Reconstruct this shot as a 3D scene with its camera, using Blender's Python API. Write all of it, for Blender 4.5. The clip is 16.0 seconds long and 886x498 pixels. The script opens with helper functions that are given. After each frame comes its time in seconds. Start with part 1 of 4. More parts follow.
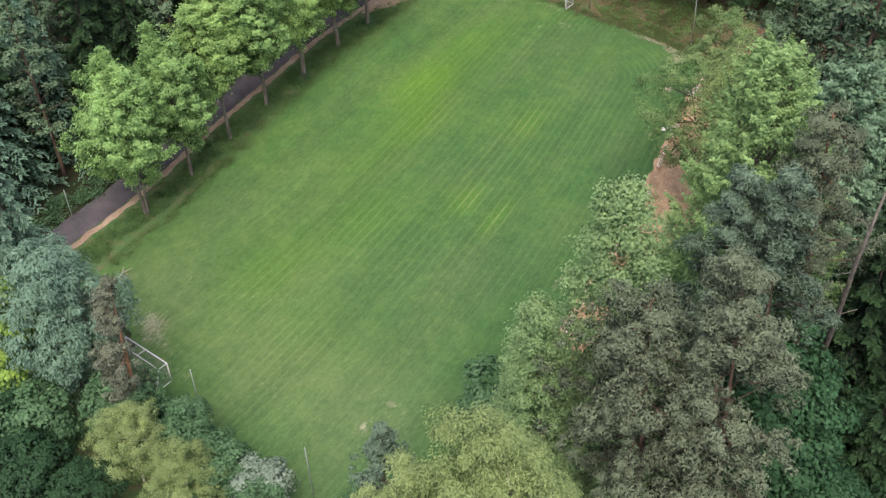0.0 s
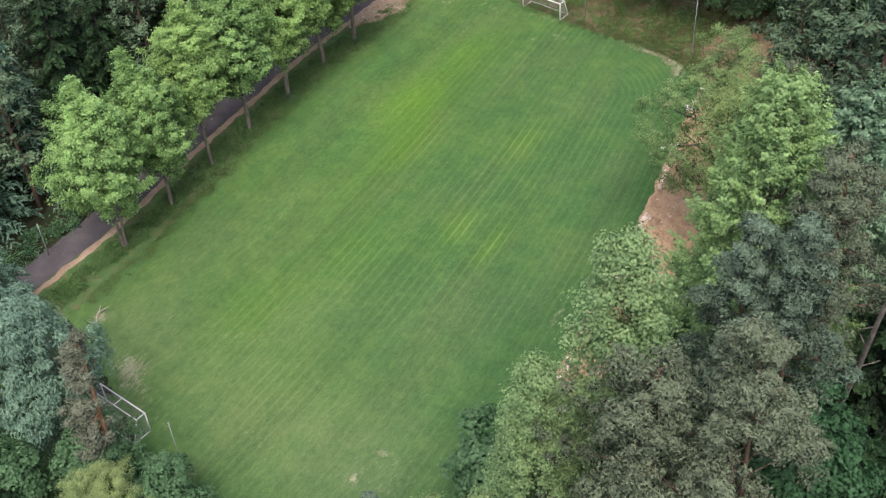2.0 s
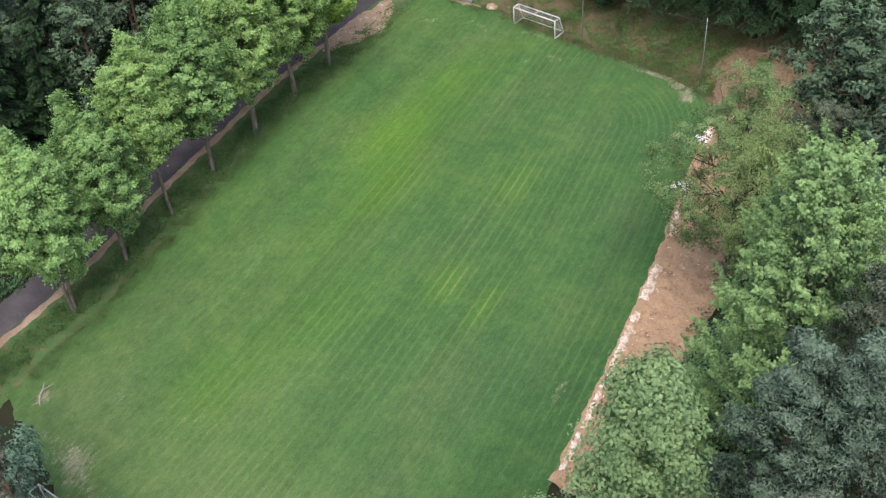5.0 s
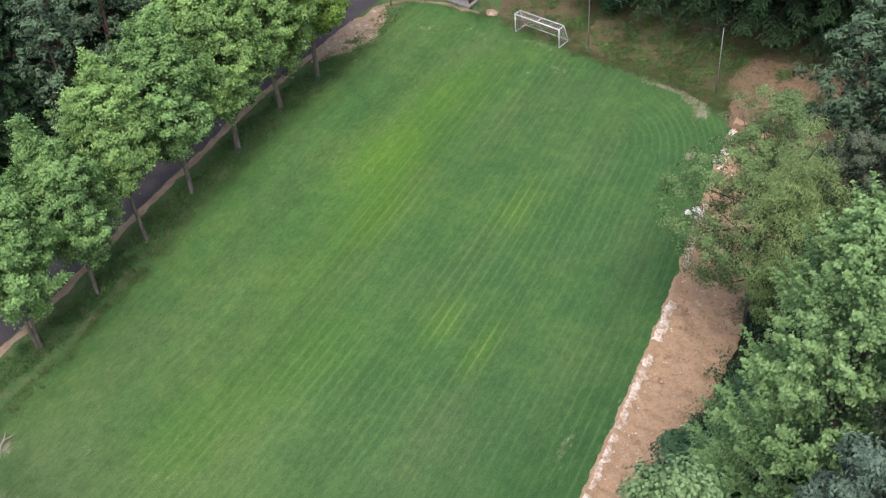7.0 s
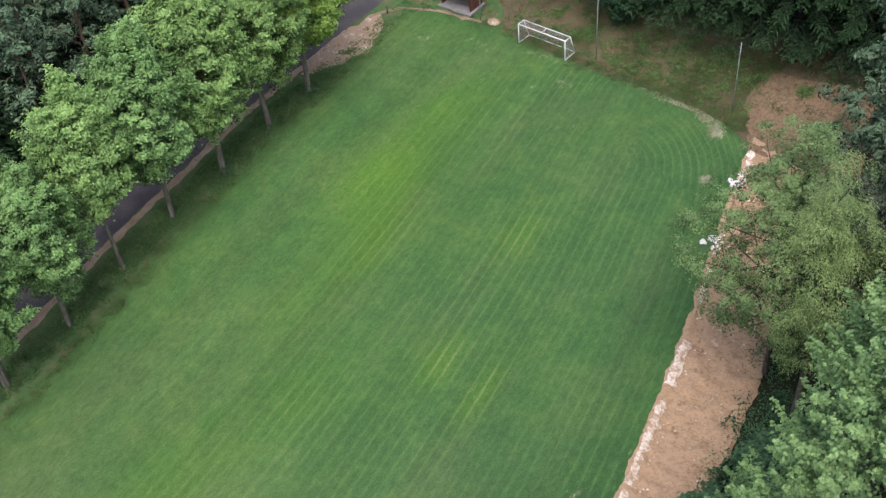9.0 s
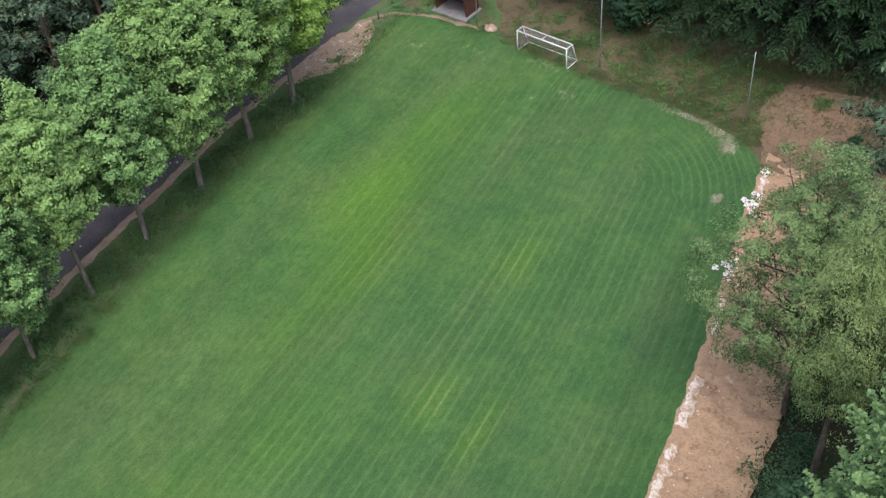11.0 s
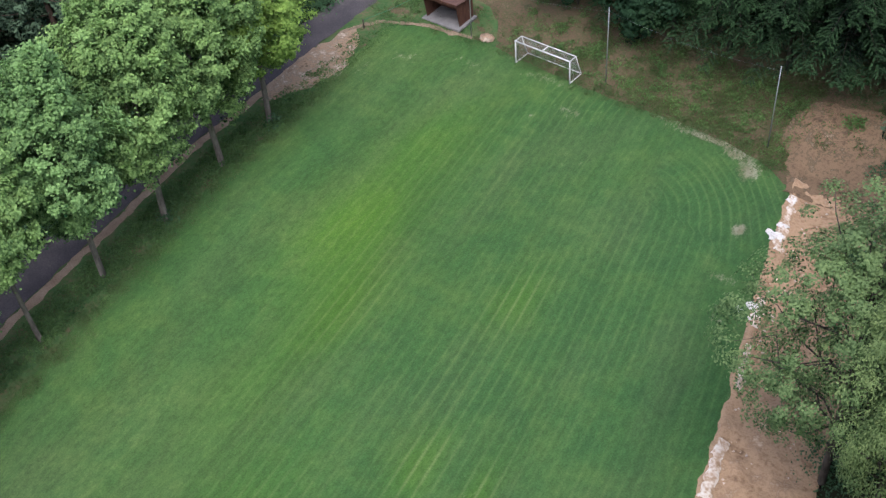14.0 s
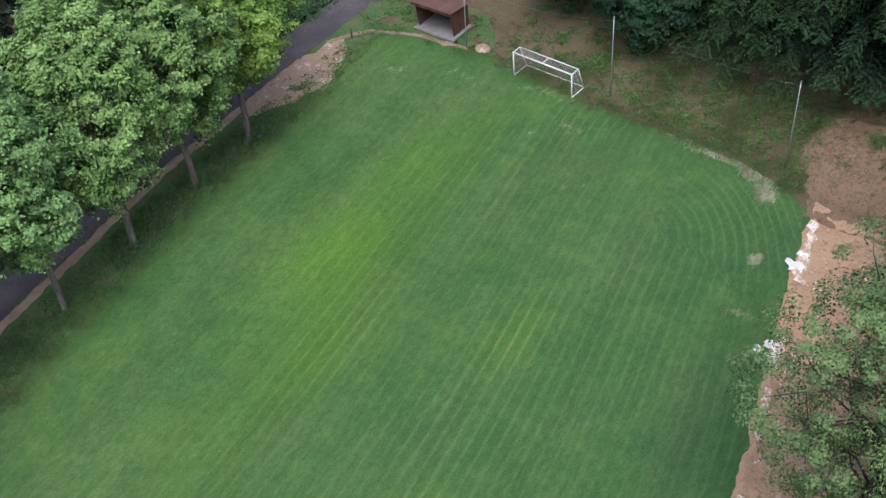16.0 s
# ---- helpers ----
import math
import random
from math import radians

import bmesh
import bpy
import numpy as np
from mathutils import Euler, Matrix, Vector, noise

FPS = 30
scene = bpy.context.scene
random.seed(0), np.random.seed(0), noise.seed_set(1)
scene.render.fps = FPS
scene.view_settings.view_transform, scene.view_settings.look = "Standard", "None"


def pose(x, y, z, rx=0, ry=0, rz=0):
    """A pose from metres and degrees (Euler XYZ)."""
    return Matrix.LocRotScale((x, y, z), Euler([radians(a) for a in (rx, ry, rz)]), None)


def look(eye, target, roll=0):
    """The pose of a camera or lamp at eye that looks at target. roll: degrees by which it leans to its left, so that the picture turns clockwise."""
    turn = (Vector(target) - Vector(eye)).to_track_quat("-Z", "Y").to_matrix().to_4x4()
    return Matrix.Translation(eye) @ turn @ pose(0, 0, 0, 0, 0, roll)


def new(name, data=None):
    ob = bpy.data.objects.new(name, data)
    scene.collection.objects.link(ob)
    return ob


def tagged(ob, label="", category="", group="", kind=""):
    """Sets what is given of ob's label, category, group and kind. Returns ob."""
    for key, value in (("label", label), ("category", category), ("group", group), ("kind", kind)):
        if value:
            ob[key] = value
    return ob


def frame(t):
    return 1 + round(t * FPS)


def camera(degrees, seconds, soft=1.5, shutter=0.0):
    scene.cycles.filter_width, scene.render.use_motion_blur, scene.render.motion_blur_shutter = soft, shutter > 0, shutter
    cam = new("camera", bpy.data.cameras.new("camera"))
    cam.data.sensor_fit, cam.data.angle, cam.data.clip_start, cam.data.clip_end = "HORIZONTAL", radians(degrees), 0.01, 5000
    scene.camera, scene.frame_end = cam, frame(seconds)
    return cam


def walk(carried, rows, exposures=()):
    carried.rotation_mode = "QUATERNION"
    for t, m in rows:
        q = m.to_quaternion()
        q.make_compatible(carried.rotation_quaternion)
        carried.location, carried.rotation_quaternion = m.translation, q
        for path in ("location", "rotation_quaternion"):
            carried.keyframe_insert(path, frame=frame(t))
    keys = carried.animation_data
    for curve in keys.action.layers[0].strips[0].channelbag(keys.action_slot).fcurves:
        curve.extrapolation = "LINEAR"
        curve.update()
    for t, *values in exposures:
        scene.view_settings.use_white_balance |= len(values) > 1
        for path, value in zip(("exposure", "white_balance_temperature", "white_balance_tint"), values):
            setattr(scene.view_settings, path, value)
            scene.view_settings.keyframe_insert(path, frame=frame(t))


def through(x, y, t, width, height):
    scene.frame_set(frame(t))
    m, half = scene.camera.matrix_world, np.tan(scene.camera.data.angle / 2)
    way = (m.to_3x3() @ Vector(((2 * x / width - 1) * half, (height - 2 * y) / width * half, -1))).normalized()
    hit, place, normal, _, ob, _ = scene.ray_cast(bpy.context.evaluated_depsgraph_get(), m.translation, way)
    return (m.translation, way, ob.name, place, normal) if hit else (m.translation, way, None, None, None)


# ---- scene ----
cam = camera(41.98, 16.0, soft=1.35)
# seconds, eye x y z, pitch, yaw, roll
ROWS = [
    (0.0, 73.50, -102.23, 65.30, -40.67, 36.91, -3.49),
    (0.5, 72.91, -101.20, 65.26, -40.70, 37.04, -3.64),
    (1.0, 72.22, -100.00, 65.17, -40.71, 37.13, -3.84),
    (1.5, 71.42, -98.63, 64.98, -40.87, 37.01, -4.12),
    (2.0, 70.53, -97.14, 64.71, -41.11, 36.79, -4.39),
    (2.5, 69.57, -95.57, 64.35, -41.33, 36.72, -4.58),
    (3.0, 68.53, -93.93, 63.92, -41.29, 36.65, -4.71),
    (3.5, 67.44, -92.21, 63.44, -41.41, 36.61, -4.86),
    (4.0, 66.35, -90.38, 62.91, -41.58, 36.54, -5.00),
    (6.5, 61.31, -81.70, 60.20, -42.42, 36.68, -5.59),
    (7.0, 60.38, -80.14, 59.69, -42.61, 36.78, -5.58),
    (7.5, 59.51, -78.69, 59.20, -42.74, 36.86, -5.53),
    (8.0, 58.67, -77.33, 58.71, -42.87, 36.88, -5.48),
    (8.5, 57.86, -76.02, 58.19, -42.96, 36.92, -5.43),
    (9.0, 57.10, -74.75, 57.62, -42.98, 36.95, -5.42),
    (11.5, 53.63, -68.77, 54.30, -43.12, 36.98, -5.46),
    (12.0, 52.94, -67.65, 53.61, -43.06, 36.98, -5.43),
    (12.5, 52.23, -66.56, 52.90, -42.96, 36.93, -5.39),
    (13.0, 51.51, -65.48, 52.18, -42.93, 36.83, -5.33),
    (13.5, 50.80, -64.38, 51.47, -43.00, 36.76, -5.33),
    (14.0, 50.11, -63.26, 50.80, -43.08, 36.75, -5.34),
    (14.5, 49.45, -62.13, 50.15, -43.11, 36.76, -5.35),
    (15.0, 48.80, -60.96, 49.50, -43.08, 36.77, -5.38),
    (15.5, 48.14, -59.75, 48.82, -43.09, 36.78, -5.42),
    (16.0, 47.45, -58.47, 48.09, -43.03, 36.82, -5.46),
]
walk(cam, [(t, pose(x, y, z, 0, 0, yaw) @ pose(0, 0, 0, 90 + pitch) @ pose(0, 0, 0, 0, 0, roll)) for t, x, y, z, pitch, yaw, roll in ROWS],
     [(0, 0.83, 6870, 15), (4, 0.73, 6570, 15), (9, 0.59, 6330, 15), (16, 0.45, 5990, 15)])

# ---- world, sun, exposure ----
SUN_EL, SUN_AZ = 60.0, 148.0
world = bpy.data.worlds.new("overcast_sky")
scene.world = world
world.use_nodes = True
wn = world.node_tree.nodes
sky = wn.new("ShaderNodeTexSky")
sky.sky_type = "NISHITA"
sky.sun_disc = False
sky.sun_elevation, sky.sun_rotation = radians(SUN_EL), radians(SUN_AZ)
sky.dust_density = 4.0
grey = wn.new("ShaderNodeHueSaturation")
grey.inputs["Saturation"].default_value = 0.75
world.node_tree.links.new(sky.outputs[0], grey.inputs["Color"])
world.node_tree.links.new(grey.outputs[0], wn["Background"].inputs["Color"])
wn["Background"].inputs["Strength"].default_value = 0.17
sun = new("sun", bpy.data.lights.new("sun", "SUN"))
sun.data.energy, sun.data.angle, sun.data.color = 1.1, radians(35), (1.0, 0.97, 0.94)
sun_dir = Vector((math.sin(radians(SUN_AZ)) * math.cos(radians(SUN_EL)), math.cos(radians(SUN_AZ)) * math.cos(radians(SUN_EL)), math.sin(radians(SUN_EL))))
sun.matrix_world = look(sun_dir * 120, (0, 0, 0))


# ---- materials ----
def material(name, rough=0.8):
    m = bpy.data.materials.new(name)
    m.use_nodes = True
    bsdf = m.node_tree.nodes["Principled BSDF"]
    bsdf.inputs["Roughness"].default_value = rough
    bsdf.inputs["Specular IOR Level"].default_value = 0.25
    return m, m.node_tree.nodes, m.node_tree.links, bsdf


def node(nodes, kind, **values):
    n = nodes.new(kind)
    for key, value in values.items():
        n.inputs[key.replace("_", " ")].default_value = value
    return n


def ramp(nodes, links, source, stops):
    r = nodes.new("ShaderNodeValToRGB")
    while len(r.color_ramp.elements) < len(stops):
        r.color_ramp.elements.new(0.5)
    for e, (at, colour) in zip(r.color_ramp.elements, stops):
        e.position, e.color = at, (*colour, 1)
    links.new(source, r.inputs[0])
    return r.outputs[0]


def mix(nodes, links, factor, a, b, blend="MIX"):
    m = nodes.new("ShaderNodeMix")
    m.data_type, m.blend_type = "RGBA", blend
    for socket, value in ((m.inputs[0], factor), (m.inputs[6], a), (m.inputs[7], b)):
        if isinstance(value, (int, float)):
            socket.default_value = value
        elif isinstance(value, tuple):
            socket.default_value = (*value, 1)
        else:
            links.new(value, socket)
    return m.outputs[2]


def maths(nodes, links, op, a, b=0.0, c=0.0):
    m = nodes.new("ShaderNodeMath")
    m.operation = op
    for socket, value in zip(m.inputs, (a, b, c)):
        if isinstance(value, (int, float)):
            socket.default_value = value
        else:
            links.new(value, socket)
    return m.outputs[0]


def noise_of(nodes, links, scale, detail=4.0, coords=None, rough=0.55):
    if coords is None:
        coords = nodes.new("ShaderNodeTexCoord").outputs["Object"]
    n = node(nodes, "ShaderNodeTexNoise", Scale=scale, Detail=detail, Roughness=rough)
    links.new(coords, n.inputs["Vector"])
    return n.outputs["Fac"]


def bump(nodes, links, bsdf, height, strength, distance):
    b = node(nodes, "ShaderNodeBump", Strength=strength, Distance=distance)
    links.new(height, b.inputs["Height"])
    links.new(b.outputs[0], bsdf.inputs["Normal"])


def earth_material(name, stops, scale=0.9, fine=14.0, rough=0.95, relief=0.05):
    m, n, l, b = material(name, rough)
    big = noise_of(n, l, scale, 6)
    small = noise_of(n, l, fine, 5)
    both = maths(n, l, "MULTIPLY_ADD", small, 0.45, maths(n, l, "MULTIPLY", big, 0.6))
    l.new(ramp(n, l, both, stops), b.inputs["Base Color"])
    bump(n, l, b, both, 0.8, relief)
    return m


def leaf_material(name, dark, light, rough=0.55, through=0.26):
    m, n, l, b = material(name, rough)
    b.inputs["Specular IOR Level"].default_value = 0.12
    # Attribute lightens tips and tops: partly new growth, partly light put into the colour.
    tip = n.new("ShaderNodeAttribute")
    tip.attribute_name = "young_lit"
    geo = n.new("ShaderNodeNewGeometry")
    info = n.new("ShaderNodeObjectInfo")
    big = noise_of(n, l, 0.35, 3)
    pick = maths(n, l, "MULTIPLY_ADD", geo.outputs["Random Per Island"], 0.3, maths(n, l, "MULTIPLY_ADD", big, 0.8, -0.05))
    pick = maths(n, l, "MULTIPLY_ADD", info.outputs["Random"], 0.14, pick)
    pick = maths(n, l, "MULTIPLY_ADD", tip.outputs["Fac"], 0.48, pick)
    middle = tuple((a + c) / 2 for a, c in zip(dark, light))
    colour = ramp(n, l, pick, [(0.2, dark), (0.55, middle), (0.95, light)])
    l.new(colour, b.inputs["Base Color"])
    thin = n.new("ShaderNodeBsdfTranslucent")
    l.new(colour, thin.inputs["Color"])
    blend = n.new("ShaderNodeMixShader")
    blend.inputs[0].default_value = through
    l.new(b.outputs[0], blend.inputs[1])
    l.new(thin.outputs[0], blend.inputs[2])
    l.new(blend.outputs[0], n["Material Output"].inputs["Surface"])
    return m


def bark_material(name, dark, light, scale=3.0):
    m, n, l, b = material(name, 0.9)
    tex = n.new("ShaderNodeTexCoord")
    stretch = node(n, "ShaderNodeMapping", Scale=(1, 1, 0.25))
    l.new(tex.outputs["Object"], stretch.inputs["Vector"])
    h = noise_of(n, l, scale, 6, stretch.outputs[0], 0.65)
    l.new(ramp(n, l, h, [(0.3, dark), (0.7, light)]), b.inputs["Base Color"])
    bump(n, l, b, h, 0.7, 0.04)
    return m


def paint_material(name, colour, rough=0.4, metal=0.0, wear=0.12):
    m, n, l, b = material(name, rough)
    b.inputs["Metallic"].default_value = metal
    h = noise_of(n, l, 5.0, 6)
    l.new(ramp(n, l, h, [(0.3, tuple(c * (1 - wear * 2) for c in colour)), (0.65, colour)]), b.inputs["Base Color"])
    bump(n, l, b, h, 0.15, 0.004)
    return m


def turf_material():
    """Mown grass: mowing lines follow the field's edge (attribute mow), wear from the attribute bare."""
    m, n, l, b = material("mown_grass", 0.9)
    mow = n.new("ShaderNodeAttribute")
    mow.attribute_name = "mow"
    bare = n.new("ShaderNodeAttribute")
    bare.attribute_name = "bare"
    lush = n.new("ShaderNodeAttribute")
    lush.attribute_name = "lush"
    streak = n.new("ShaderNodeCombineXYZ")
    tex = n.new("ShaderNodeTexCoord")
    split = n.new("ShaderNodeSeparateXYZ")
    l.new(tex.outputs["Object"], split.inputs[0])
    l.new(maths(n, l, "MULTIPLY", mow.outputs["Fac"], 1.0), streak.inputs[0])
    l.new(maths(n, l, "MULTIPLY", split.outputs[1], 0.05), streak.inputs[1])
    lines = noise_of(n, l, 1.15, 4, streak.outputs[0], 0.6)
    wide = noise_of(n, l, 0.32, 2, streak.outputs[0])
    wave = maths(n, l, "SINE", maths(n, l, "MULTIPLY", mow.outputs["Fac"], 2 * math.pi / 0.78))
    patch = noise_of(n, l, 0.11, 5)
    mid = noise_of(n, l, 0.6, 5)
    fine = noise_of(n, l, 9.0, 4, None, 0.7)
    long = node(n, "ShaderNodeMapping", Scale=(1.0, 0.35, 1.0))
    l.new(tex.outputs["Object"], long.inputs["Vector"])
    tuft = noise_of(n, l, 3.4, 6, long.outputs[0], 0.72)
    base = ramp(n, l, maths(n, l, "ADD", maths(n, l, "MULTIPLY", patch, 0.55), maths(n, l, "MULTIPLY", mid, 0.45)),
                [(0.32, (0.043, 0.112, 0.033)), (0.49, (0.056, 0.137, 0.036)), (0.68, (0.086, 0.168, 0.041))])
    base = mix(n, l, maths(n, l, "MULTIPLY", lush.outputs["Fac"], 0.85), base, (0.085, 0.195, 0.018))
    dry = n.new("ShaderNodeAttribute")
    dry.attribute_name = "dry"
    base = mix(n, l, maths(n, l, "MULTIPLY", dry.outputs["Fac"], maths(n, l, "MULTIPLY_ADD", mid, 1.2, 0.2)), base, (0.135, 0.195, 0.072))
    faded = ramp(n, l, noise_of(n, l, 0.16, 5, long.outputs[0], 0.62), [(0.5, (0, 0, 0)), (0.72, (1, 1, 1))])
    base = mix(n, l, maths(n, l, "MULTIPLY", faded, 0.35), base, (0.125, 0.165, 0.066))
    tone = maths(n, l, "MULTIPLY_ADD", wave, 0.015, maths(n, l, "MULTIPLY_ADD", lines, 0.34, maths(n, l, "MULTIPLY_ADD", tuft, 0.85, maths(n, l, "MULTIPLY_ADD", wide, 0.5, 0.09))))
    grey = n.new("ShaderNodeCombineColor")
    for k in range(3):
        l.new(tone, grey.inputs[k])
    base = mix(n, l, 0.75, base, grey.outputs[0], "MULTIPLY")
    crest = maths(n, l, "POWER", maths(n, l, "MULTIPLY_ADD", wave, 0.5, 0.5), 7.0)
    patchy = ramp(n, l, noise_of(n, l, 0.09, 3), [(0.38, (0.0, 0.0, 0.0)), (0.68, (1, 1, 1))])
    side = n.new("ShaderNodeMapRange")
    side.inputs["From Min"].default_value, side.inputs["From Max"].default_value = 12.0, 24.0
    side.inputs["To Min"].default_value = 0.16
    l.new(mow.outputs["Fac"], side.inputs["Value"])
    crest = maths(n, l, "MULTIPLY", crest, side.outputs[0])
    base = mix(n, l, maths(n, l, "MULTIPLY", maths(n, l, "MULTIPLY", crest, patchy), 0.24), base, (0.19, 0.27, 0.085))
    base = mix(n, l, maths(n, l, "MULTIPLY", maths(n, l, "MULTIPLY", crest, lush.outputs["Fac"]), 0.44), base, (0.31, 0.36, 0.15))
    pale = ramp(n, l, maths(n, l, "ADD", maths(n, l, "MULTIPLY", lines, 0.7), maths(n, l, "MULTIPLY", mid, 0.3)), [(0.55, (0, 0, 0)), (0.75, (1, 1, 1))])
    base = mix(n, l, maths(n, l, "MULTIPLY", pale, 0.25), base, (0.15, 0.21, 0.07))
    thin = node(n, "ShaderNodeMapping", Scale=(1.0, 0.45, 1.0))
    l.new(tex.outputs["Object"], thin.inputs["Vector"])
    blades = ramp(n, l, noise_of(n, l, 4.2, 5, thin.outputs[0], 0.7), [(0.34, (0.84, 0.86, 0.84)), (0.5, (1, 1, 1)), (0.68, (1.2, 1.15, 1.15))])
    base = mix(n, l, 1.0, base, blades, "MULTIPLY")
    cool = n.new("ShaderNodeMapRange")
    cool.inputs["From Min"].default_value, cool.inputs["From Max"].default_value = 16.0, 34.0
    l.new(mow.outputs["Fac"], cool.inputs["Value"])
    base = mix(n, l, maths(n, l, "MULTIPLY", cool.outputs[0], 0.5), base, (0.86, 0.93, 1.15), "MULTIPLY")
    fleck = ramp(n, l, fine, [(0.3, (0.76, 0.76, 0.76)), (0.7, (1.22, 1.22, 1.22))])
    base = mix(n, l, 1.0, base, fleck, "MULTIPLY")
    soil = ramp(n, l, mid, [(0.35, (0.23, 0.19, 0.12)), (0.65, (0.5, 0.45, 0.36))])
    grain = maths(n, l, "MULTIPLY_ADD", tuft, 2.2, maths(n, l, "MULTIPLY_ADD", fine, 0.9, -1.98))
    cover = n.new("ShaderNodeClamp")
    l.new(maths(n, l, "MULTIPLY", maths(n, l, "ADD", bare.outputs["Fac"], grain), 1.3), cover.inputs[0])
    cover.inputs["Max"].default_value = 0.62
    base = mix(n, l, cover.outputs[0], base, soil)
    l.new(base, b.inputs["Base Color"])
    bump(n, l, b, maths(n, l, "ADD", fine, lines), 0.8, 0.06)
    return m


TURF = turf_material()
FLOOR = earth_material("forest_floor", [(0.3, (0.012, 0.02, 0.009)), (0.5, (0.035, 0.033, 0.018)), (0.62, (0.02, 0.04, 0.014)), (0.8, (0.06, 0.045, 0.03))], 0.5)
BANK = earth_material("rough_bank_grass", [(0.3, (0.032, 0.08, 0.028)), (0.46, (0.062, 0.135, 0.043)), (0.58, (0.1, 0.135, 0.055)), (0.7, (0.17, 0.125, 0.08))], 0.9, 3.5)
LITTER = earth_material("leaf_litter", [(0.3, (0.03, 0.055, 0.02)), (0.42, (0.085, 0.08, 0.04)), (0.5, (0.15, 0.1, 0.066)), (0.56, (0.075, 0.085, 0.036)), (0.63, (0.18, 0.125, 0.085)), (0.72, (0.055, 0.072, 0.028)), (0.85, (0.23, 0.165, 0.115))], 0.8, 6.0)
DIRT = earth_material("sandy_soil", [(0.3, (0.15, 0.095, 0.055)), (0.42, (0.33, 0.215, 0.13)), (0.52, (0.46, 0.315, 0.195)), (0.6, (0.34, 0.225, 0.14)), (0.72, (0.62, 0.48, 0.34))], 0.9, 4.5, 0.95, 0.16)
BROWN = earth_material("brown_soil", [(0.3, (0.06, 0.045, 0.03)), (0.42, (0.15, 0.105, 0.066)), (0.52, (0.23, 0.155, 0.095)), (0.6, (0.13, 0.098, 0.06)), (0.72, (0.31, 0.235, 0.165))], 0.9, 4.5, 0.95, 0.16)
SHOULDER = earth_material("gravel_shoulder", [(0.25, (0.18, 0.125, 0.085)), (0.5, (0.31, 0.225, 0.16)), (0.75, (0.46, 0.36, 0.27))], 0.8, 9.0)
PALE = earth_material("pale_limestone", [(0.38, (0.38, 0.25, 0.155)), (0.5, (0.56, 0.43, 0.32)), (0.58, (0.74, 0.66, 0.57)), (0.72, (0.84, 0.81, 0.77))], 2.2, 6.0)
ASPHALT = earth_material("worn_asphalt", [(0.3, (0.05, 0.046, 0.053)), (0.48, (0.078, 0.072, 0.08)), (0.62, (0.115, 0.104, 0.108)), (0.75, (0.17, 0.15, 0.14))], 0.35, 9.0, 0.9, 0.006)
CONCRETE = earth_material("weathered_concrete", [(0.25, (0.13, 0.125, 0.125)), (0.5, (0.22, 0.215, 0.215)), (0.8, (0.32, 0.31, 0.3))], 1.5, 20.0, 0.9, 0.006)
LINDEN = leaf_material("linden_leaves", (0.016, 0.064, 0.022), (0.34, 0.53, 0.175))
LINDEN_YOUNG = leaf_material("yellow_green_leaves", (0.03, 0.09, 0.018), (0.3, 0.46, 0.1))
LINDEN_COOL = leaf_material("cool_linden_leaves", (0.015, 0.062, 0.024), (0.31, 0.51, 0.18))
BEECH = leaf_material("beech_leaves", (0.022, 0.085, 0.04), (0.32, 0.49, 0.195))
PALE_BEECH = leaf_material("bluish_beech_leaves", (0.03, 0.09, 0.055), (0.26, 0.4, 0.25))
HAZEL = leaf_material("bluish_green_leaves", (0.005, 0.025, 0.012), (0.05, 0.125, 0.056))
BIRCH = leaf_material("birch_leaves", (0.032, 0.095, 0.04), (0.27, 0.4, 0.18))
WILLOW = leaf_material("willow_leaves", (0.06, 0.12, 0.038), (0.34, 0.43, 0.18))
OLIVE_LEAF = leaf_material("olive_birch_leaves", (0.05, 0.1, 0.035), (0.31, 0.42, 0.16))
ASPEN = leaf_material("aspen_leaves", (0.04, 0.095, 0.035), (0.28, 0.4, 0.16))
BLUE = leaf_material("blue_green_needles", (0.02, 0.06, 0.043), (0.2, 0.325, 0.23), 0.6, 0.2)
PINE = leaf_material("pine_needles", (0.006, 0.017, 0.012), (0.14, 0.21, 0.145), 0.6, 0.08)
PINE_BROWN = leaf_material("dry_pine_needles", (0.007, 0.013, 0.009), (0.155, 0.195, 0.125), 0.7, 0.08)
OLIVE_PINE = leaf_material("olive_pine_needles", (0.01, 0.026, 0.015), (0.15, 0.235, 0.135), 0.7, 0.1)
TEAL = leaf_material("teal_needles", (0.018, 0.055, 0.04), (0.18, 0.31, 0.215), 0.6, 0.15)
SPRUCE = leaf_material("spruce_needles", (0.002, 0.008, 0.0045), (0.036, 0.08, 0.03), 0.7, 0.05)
SHRUB = leaf_material("shrub_leaves", (0.016, 0.055, 0.027), (0.13, 0.245, 0.12))
# Darkened copy of SHRUB: woodland shade put into the understorey leaf colour.
SHADED_SHRUB = leaf_material("shaded_shrub_leaves", (0.005, 0.02, 0.011), (0.045, 0.105, 0.048))
BLOSSOM = leaf_material("blossoming_leaves", (0.03, 0.08, 0.04), (0.36, 0.45, 0.36))
DRY = leaf_material("dry_brown_needles", (0.03, 0.04, 0.028), (0.21, 0.235, 0.165), 0.7, 0.1)
WEED = leaf_material("weed_leaves", (0.05, 0.12, 0.04), (0.17, 0.28, 0.09))
NETTLE = leaf_material("nettle_leaves", (0.03, 0.08, 0.03), (0.15, 0.26, 0.09))
EDGE_GRASS = leaf_material("edge_grass_blades", (0.04, 0.085, 0.03), (0.13, 0.19, 0.07))
GROUND_WEED = leaf_material("small_weed_leaves", (0.03, 0.07, 0.024), (0.13, 0.18, 0.06))
